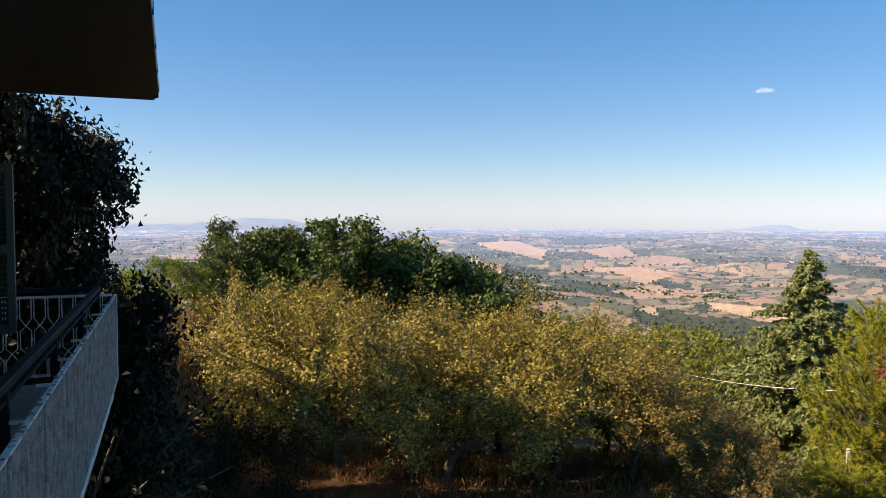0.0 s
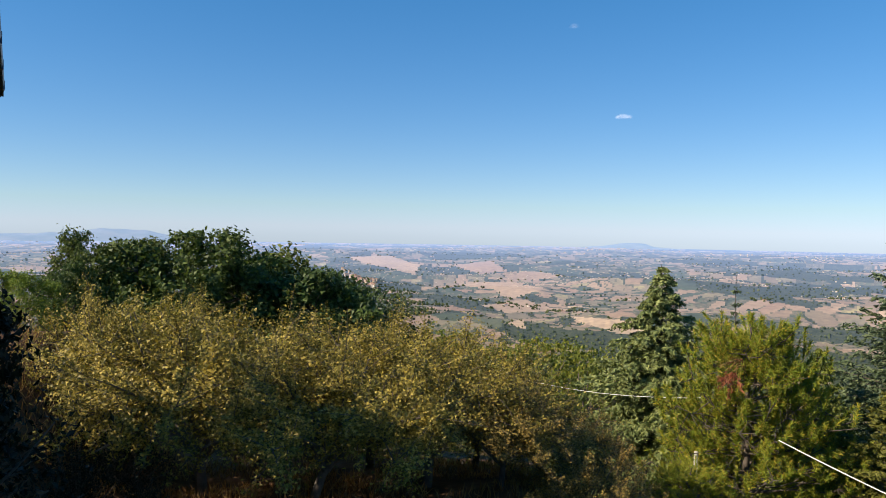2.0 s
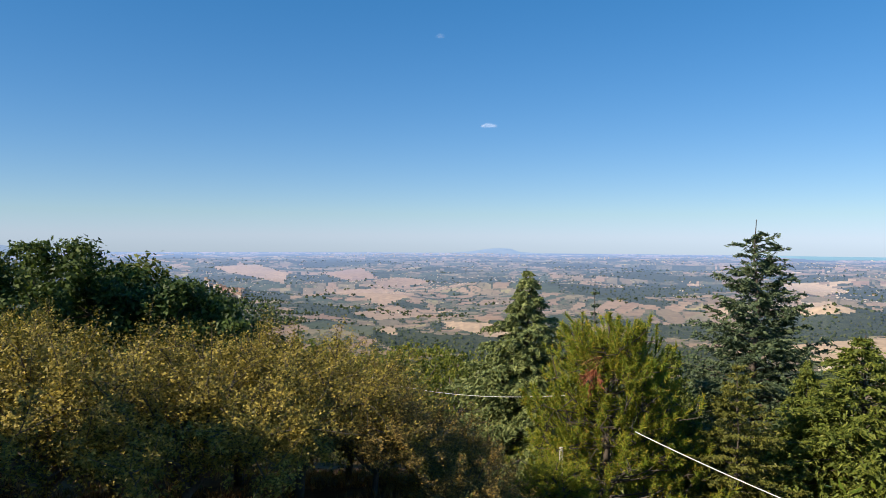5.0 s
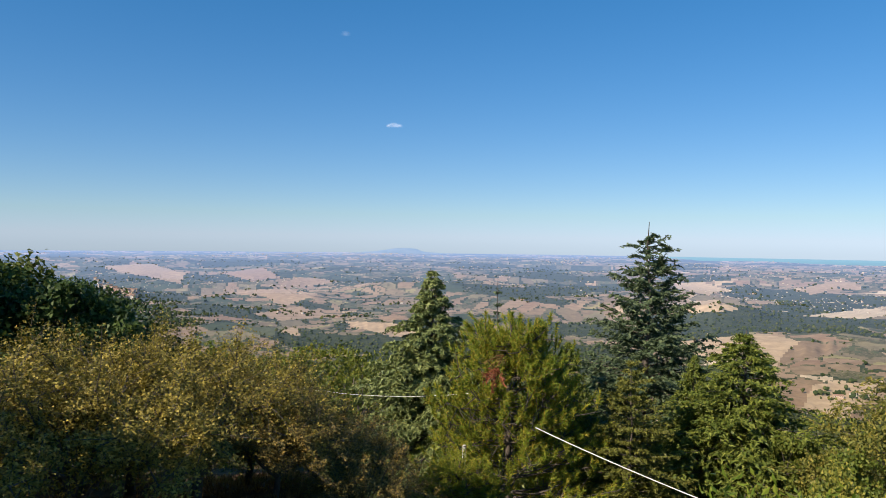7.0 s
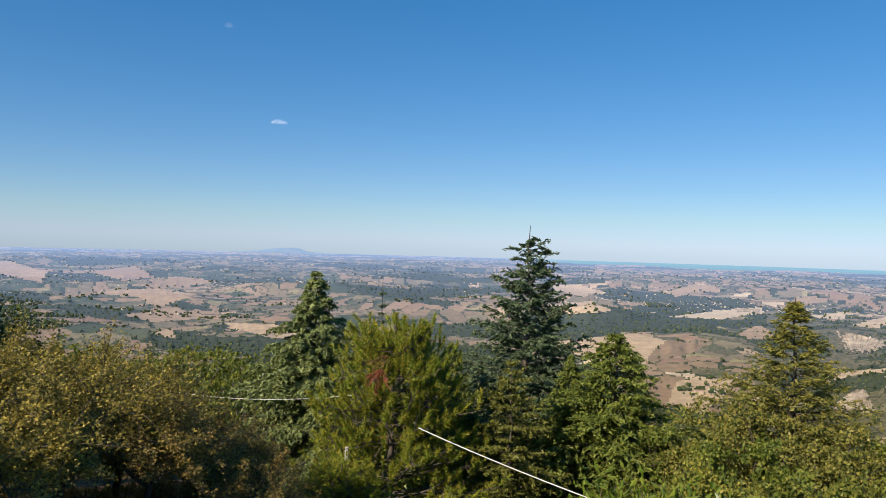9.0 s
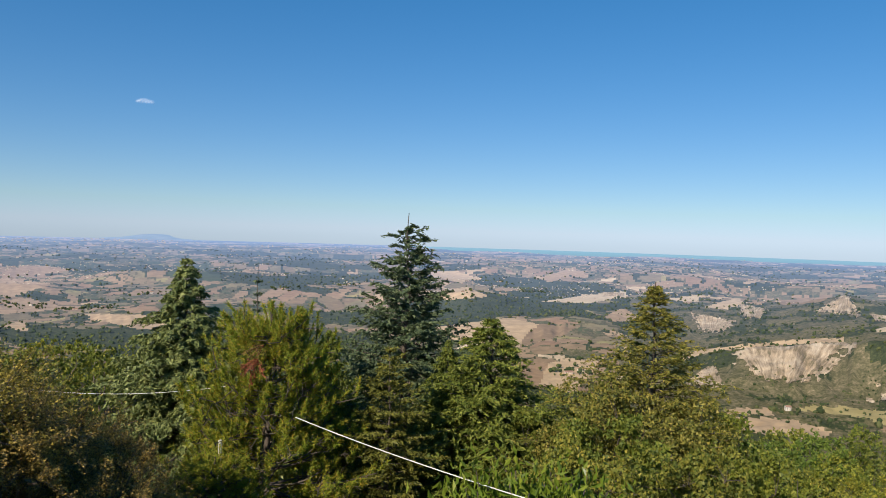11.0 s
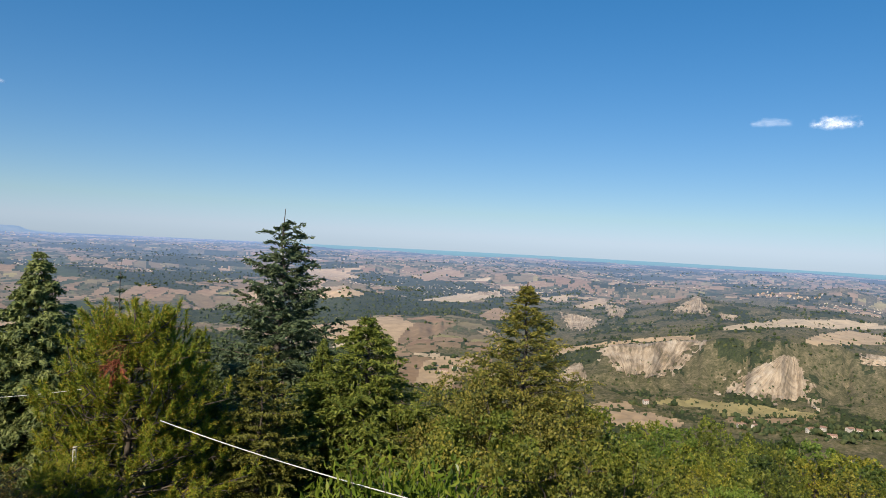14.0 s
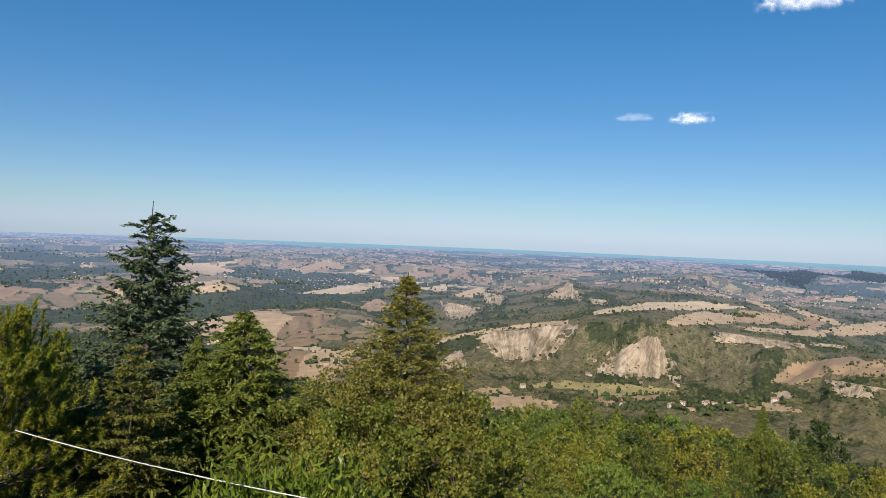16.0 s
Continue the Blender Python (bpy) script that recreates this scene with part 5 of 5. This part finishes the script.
# ---------------------------------------------------------------- houses of the valley
def house_parts(w, d, h, pitch, wall_mat, floors, bays):
    """A gabled house: walls, roof with eaves, and windows of its front and side."""
    bm = bmesh.new()
    p = [(-w / 2, -d / 2, -1.5), (w / 2, -d / 2, -1.5), (w / 2, d / 2, -1.5), (-w / 2, d / 2, -1.5), (-w / 2, -d / 2, h), (w / 2, -d / 2, h), (w / 2, d / 2, h), (-w / 2, d / 2, h),
         (-w / 2, 0, h + pitch), (w / 2, 0, h + pitch)]
    vs = [bm.verts.new(q) for q in p]
    for q in ((0, 1, 5, 4), (2, 3, 7, 6), (1, 2, 6, 9, 5), (3, 0, 4, 8, 7)):
        bm.faces.new([vs[k] for k in q])
    me_wall = bpy.data.meshes.new("wall")
    bm.to_mesh(me_wall)
    bm.free()
    me_wall.materials.append(wall_mat)
    o, th = 0.5, 0.25
    bm = bmesh.new()
    k = pitch / (d / 2)
    for s in (-1, 1):
        a = [(-w / 2 - o, s * (d / 2 + o), h - o * k), (w / 2 + o, s * (d / 2 + o), h - o * k), (w / 2 + o, 0, h + pitch + 0.02), (-w / 2 - o, 0, h + pitch + 0.02)]
        lo, hi = [bm.verts.new(q) for q in a], [bm.verts.new((q[0], q[1], q[2] + th)) for q in a]
        bm.faces.new(lo), bm.faces.new(hi)
        for e in range(4):
            bm.faces.new((lo[e], lo[(e + 1) % 4], hi[(e + 1) % 4], hi[e]))
    bmesh.ops.recalc_face_normals(bm, faces=bm.faces)
    me_roof = bpy.data.meshes.new("roof")
    bm.to_mesh(me_roof)
    bm.free()
    me_roof.materials.append(M_TILE)
    bm = box(-0.5, 0.5, -0.06, 0.06, 0, 1.4)
    me_win = bpy.data.meshes.new("window")
    bm.to_mesh(me_win)
    bm.free()
    me_win.materials.append(M_HOLE)
    wins = []
    for f in range(floors):
        for q in range(bays):
            x = -w / 2 + w * (q + 0.5) / bays
            for s in (-1, 1):
                wins.append(pose(x, s * d / 2, 0.9 + f * 2.9))
        wins.append(pose(w / 2, 0, 0.9 + f * 2.9, 0, 0, 90))
        wins.append(pose(-w / 2, 0, 0.9 + f * 2.9, 0, 0, 90))
    return me_wall, me_roof, me_win, wins


def farmhouse(parts, m, label, group, windows=True):
    ob = thing("house", m, label, "house", group)
    part("wall", parts[0], None, ob)
    part("roof", parts[1], None, ob)
    if windows:
        for w in parts[3]:
            part("window", parts[2], None, ob, "", w)
    return ob


YARDS = []
FARMS = [house_parts(11, 7, 5.6, 1.7, M_STONE, 2, 3), house_parts(8, 6.5, 6, 1.5, M_STONE, 2, 2), house_parts(15, 7, 3.4, 1.4, M_BRICKWALL, 1, 4)]
rng = np.random.default_rng(12)
for bearing, dip, k, turn in ((79.0, -12.55, 0, 20), (79.9, -12.6, 1, 60), (79.5, -12.1, 2, 10), (83.5, -12.2, 0, 35), (84.3, -12.0, 1, -20), (84.8, -12.3, 2, 15), (85.9, -11.8, 0, 50), (86.5, -11.9, 1, 0),
                              (87.6, -11.6, 0, 70), (56.5, -10.45, 2, 20), (57.4, -10.3, 0, 0), (72.2, -11.7, 1, 30), (60.0, -11.9, 1, 10), (90.5, -11.0, 0, 20), (88.0, -5.1, 1, 0),
                              (15.0, -5.7, 0, 20), (16.8, -5.8, 1, 60), (19.5, -6.1, 2, 0), (21.3, -6.0, 0, 30), (13.0, -5.4, 1, 10), (24.5, -5.0, 0, 0), (27.0, -6.4, 1, 40), (10.6, -4.4, 0, 0), (34.0, -4.6, 2, 10),
                              (41.0, -5.6, 0, 30), (39.0, -4.2, 1, 0), (48.0, -4.6, 0, 15), (51.0, -3.6, 2, 0), (53.5, -4.3, 0, 40)):
    p = on_land(bearing, dip, 300)
    YARDS.append(p)
    farmhouse(FARMS[k], Matrix.Translation(p) @ pose(0, 0, 0, 0, 0, turn - bearing) @ Matrix.Scale(0.45, 4), "pale stone farmhouse with a terracotta roof", "farmhouses in the valley")
rng = np.random.default_rng(31)
c = np.array([tuple(q) for q in YARDS for _ in range(14)])
c[:, :2] += rng.normal(size=(len(c), 2)) * 14
c[:, 2] = ground_z(c[:, 0], c[:, 1])
clump_trees("farmyard_trees", c, rng.uniform(1.6, 3.8, len(c)), M_WOODS, "dark trees round the farmhouses", 8)
TOWN = [house_parts(8, 7, 7, 1.4, M_BRICKWALL, 2, 2), house_parts(11, 7, 6, 1.4, M_BRICKWALL, 2, 3), house_parts(6, 6, 9, 1.2, M_STONE, 3, 2)]
for k in range(46):
    bearing, dip = 1.9 + 2.9 * rng.random() ** 0.8, 0
    dip = -3.45 - (bearing - 1.9) * 0.33 + rng.normal() * 0.16
    farmhouse(TOWN[int(rng.integers(3))], Matrix.Translation(on_land(bearing, dip, 700)) @ pose(0, 0, 0, 0, 0, rng.uniform(0, 180)) @ Matrix.Scale(0.8, 4), "brick village house with a terracotta roof", "hill village", False)
for k in range(30):
    bearing = rng.uniform(79.6, 84.2)
    farmhouse(TOWN[int(rng.integers(3))], Matrix.Translation(at(bearing, 1700 + rng.normal() * 25)) @ pose(0, 0, 0, 0, 0, rng.uniform(0, 180)) @ Matrix.Scale(0.38, 4), "pale house of a hilltop town", "hilltop town", False)

# far houses, too many to count
c, rng = scatter(7, 17000, 1400, 4300, -34, 100, 260, 0.04, 91)
c = c[(c[:, 2] > -79) | (np.hypot(c[:, 0], c[:, 1]) < 2800)]
w = rng.uniform(0.45, 1.4, len(c)) * (0.5 + np.hypot(c[:, 0], c[:, 1]) / 2300)
cube = np.array([(-1, -0.6, -0.4), (1, -0.6, -0.4), (1, 0.6, -0.4), (-1, 0.6, -0.4), (-1, -0.6, 0.7), (1, -0.6, 0.7), (1, 0.6, 0.7), (-1, 0.6, 0.7), (-1, 0, 1.0), (1, 0, 1.0)])
quads = np.array([(0, 1, 5, 4), (2, 3, 7, 6), (1, 2, 6, 5), (3, 0, 4, 7), (4, 5, 9, 8), (6, 7, 8, 9)])
turn = rng.uniform(0, math.pi, len(c))
v = cube[None] * w[:, None, None]
v = np.stack([v[..., 0] * np.cos(turn)[:, None] - v[..., 1] * np.sin(turn)[:, None], v[..., 0] * np.sin(turn)[:, None] + v[..., 1] * np.cos(turn)[:, None], v[..., 2]], -1) + c[:, None, :]
f = (quads[None] + (np.arange(len(c)) * 10)[:, None, None]).reshape(-1, 4)
ob = new("far_houses", mesh_from("far_houses", v.reshape(-1, 3), f, [M_STONE, M_TILE], False, np.tile([0, 0, 0, 0, 1, 1], len(c))))
tagged(ob, "scattered pale houses with red roofs on the plain", "houses", kind="stuff")


# dry grass under the fruit trees
rng = np.random.default_rng(23)
bear, r = np.radians(rng.uniform(-24, 30, 15000)), rng.uniform(9.5, 22, 15000)
x, y = r * np.sin(bear), r * np.cos(bear)
ok = layered(x / 1.6, y / 1.6, 83, 3) > 0.42
x, y = x[ok], y[ok]
c = np.stack([x, y, ground_z(x, y) + 0.09], 1)
v, f = leaves(rng, c, rng.normal(size=c.shape) * 0.45 + np.array([0, 0, 1.0]), 0.3, 0.022, 0.1)
tagged(new("dry_grass", mesh_from("dry_grass", v, f, M_GRASS)), "dry straw-coloured grass under the fruit trees", "grass", kind="stuff")

# ---------------------------------------------------------------- cables, posts, clouds
def cable(name, a, c, sag, radius, label):
    pts = []
    for k in range(25):
        u = k / 24
        p = Vector(a).lerp(Vector(c), u)
        p.z -= sag * 4 * u * (1 - u)
        pts.append((p, radius))
    v, f = tubes([pts], 8)
    tagged(new(name, mesh_from(name, v, f, M_CABLE, True)), label, "cable")


cable("cable", along(14.8, -10.9, 33.0), along(31.2, -11.75, 24.5), 0.36, 0.008, "white cable sagging between poles among the trees")
cable("cable", along(35.2, -14.3, 18.5), along(62.0, -21.3, 11.5), 0.1, 0.011, "white cable slung below the garden trees")


def post(bearing, distance, top_dip, radius, label, name="post", surface=M_CONCRETE):
    top = at_dip(bearing, distance, top_dip)
    bm = bmesh.new()
    bmesh.ops.create_cone(bm, cap_ends=True, segments=12, radius1=radius * 1.2, radius2=radius, depth=top + 0.5, matrix=Matrix.Translation((0, 0, (top - 0.5) / 2)))
    bmesh.ops.bevel(bm, geom=[e for e in bm.edges if all(v.co.z > 0 for v in e.verts)], offset=radius * 0.2, segments=2, affect="EDGES")
    me = bpy.data.meshes.new(name)
    bm.to_mesh(me)
    bm.free()
    me.materials.append(surface)
    ob = new(name, me)
    ob.matrix_basis = Matrix.Translation(at(bearing, distance))
    tagged(ob, label, "post")


post(14.8, 33.0, -10.5, 0.07, "pale concrete pole that carries a cable")
post(29.6, 22.9, -15.75, 0.06, "pale concrete post below the pine")
post(78.8, 60.0, -14.6, 0.04, "weathered wooden pole in the wood", "pole", M_BARK_GREY)

m_cloud, nt, ns, b = material("cloud")
b.inputs["Base Color"].default_value, b.inputs["Roughness"].default_value = (0.9, 0.9, 0.92, 1), 1.0
# emission stands in for sunlight scattered through the cloud
b.inputs["Emission Color"].default_value, b.inputs["Emission Strength"].default_value = (0.95, 0.9, 0.92, 1), 0.4
dense = ns.new("ShaderNodeAttribute")
dense.attribute_name = "dense"
nt.links.new(dense.outputs["Fac"], b.inputs["Alpha"])


def cloud(bearing, height, wide, tall, seed, label, thick=0.9):
    """A far-off bank of vapour, thick in its middle and fraying out to its edges."""
    rows, cols, r = 30, 90, 4300.0
    u, v = np.meshgrid(np.linspace(-1, 1, cols), np.linspace(-1, 1, rows), indexing="xy")
    bulge = np.where(v > 0, 1.0, 2.4)
    puffs = layered(u * 2.6 * wide / 2 + seed * 5, v * 2.6 * tall + seed, seed, 3)
    amount = 1 - np.sqrt(u ** 2 + (v * bulge) ** 2) + (puffs - 0.5) * 0.9
    amount = smooth(amount * 1.15) * smooth((1 - np.abs(u)) * 4) * smooth((1 - np.abs(v)) * 3) * thick
    bear = np.radians(bearing + u * wide / 2)
    far = r - 60 * amount * puffs
    z = EYE + r * np.tan(np.radians(height + v * tall * 0.8))
    me = mesh_from("cloud", np.stack([far * np.sin(bear), far * np.cos(bear), z], -1).reshape(-1, 3), grid_faces(rows, cols), m_cloud, True)
    me.attributes.new("dense", "FLOAT", "POINT").data.foreach_set("value", amount.astype(np.float32).ravel())
    tagged(new("cloud", me), label, "cloud", "clouds", kind="structure")


cloud(23.75, 8.9, 1.5, 0.42, 1, "small white cloud in the blue sky", 0.2)
cloud(19.9, 15.6, 1.0, 0.4, 6, "faint shred of cloud", 0.06)
cloud(79.8, 9.3, 3.2, 0.7, 2, "thin wispy pinkish cloud", 0.16)
cloud(84.0, 9.15, 3.6, 1.0, 3, "small puffy white cloud", 0.42)
cloud(91.4, 16.9, 7.5, 1.9, 4, "white cloud high in the sky", 0.45)
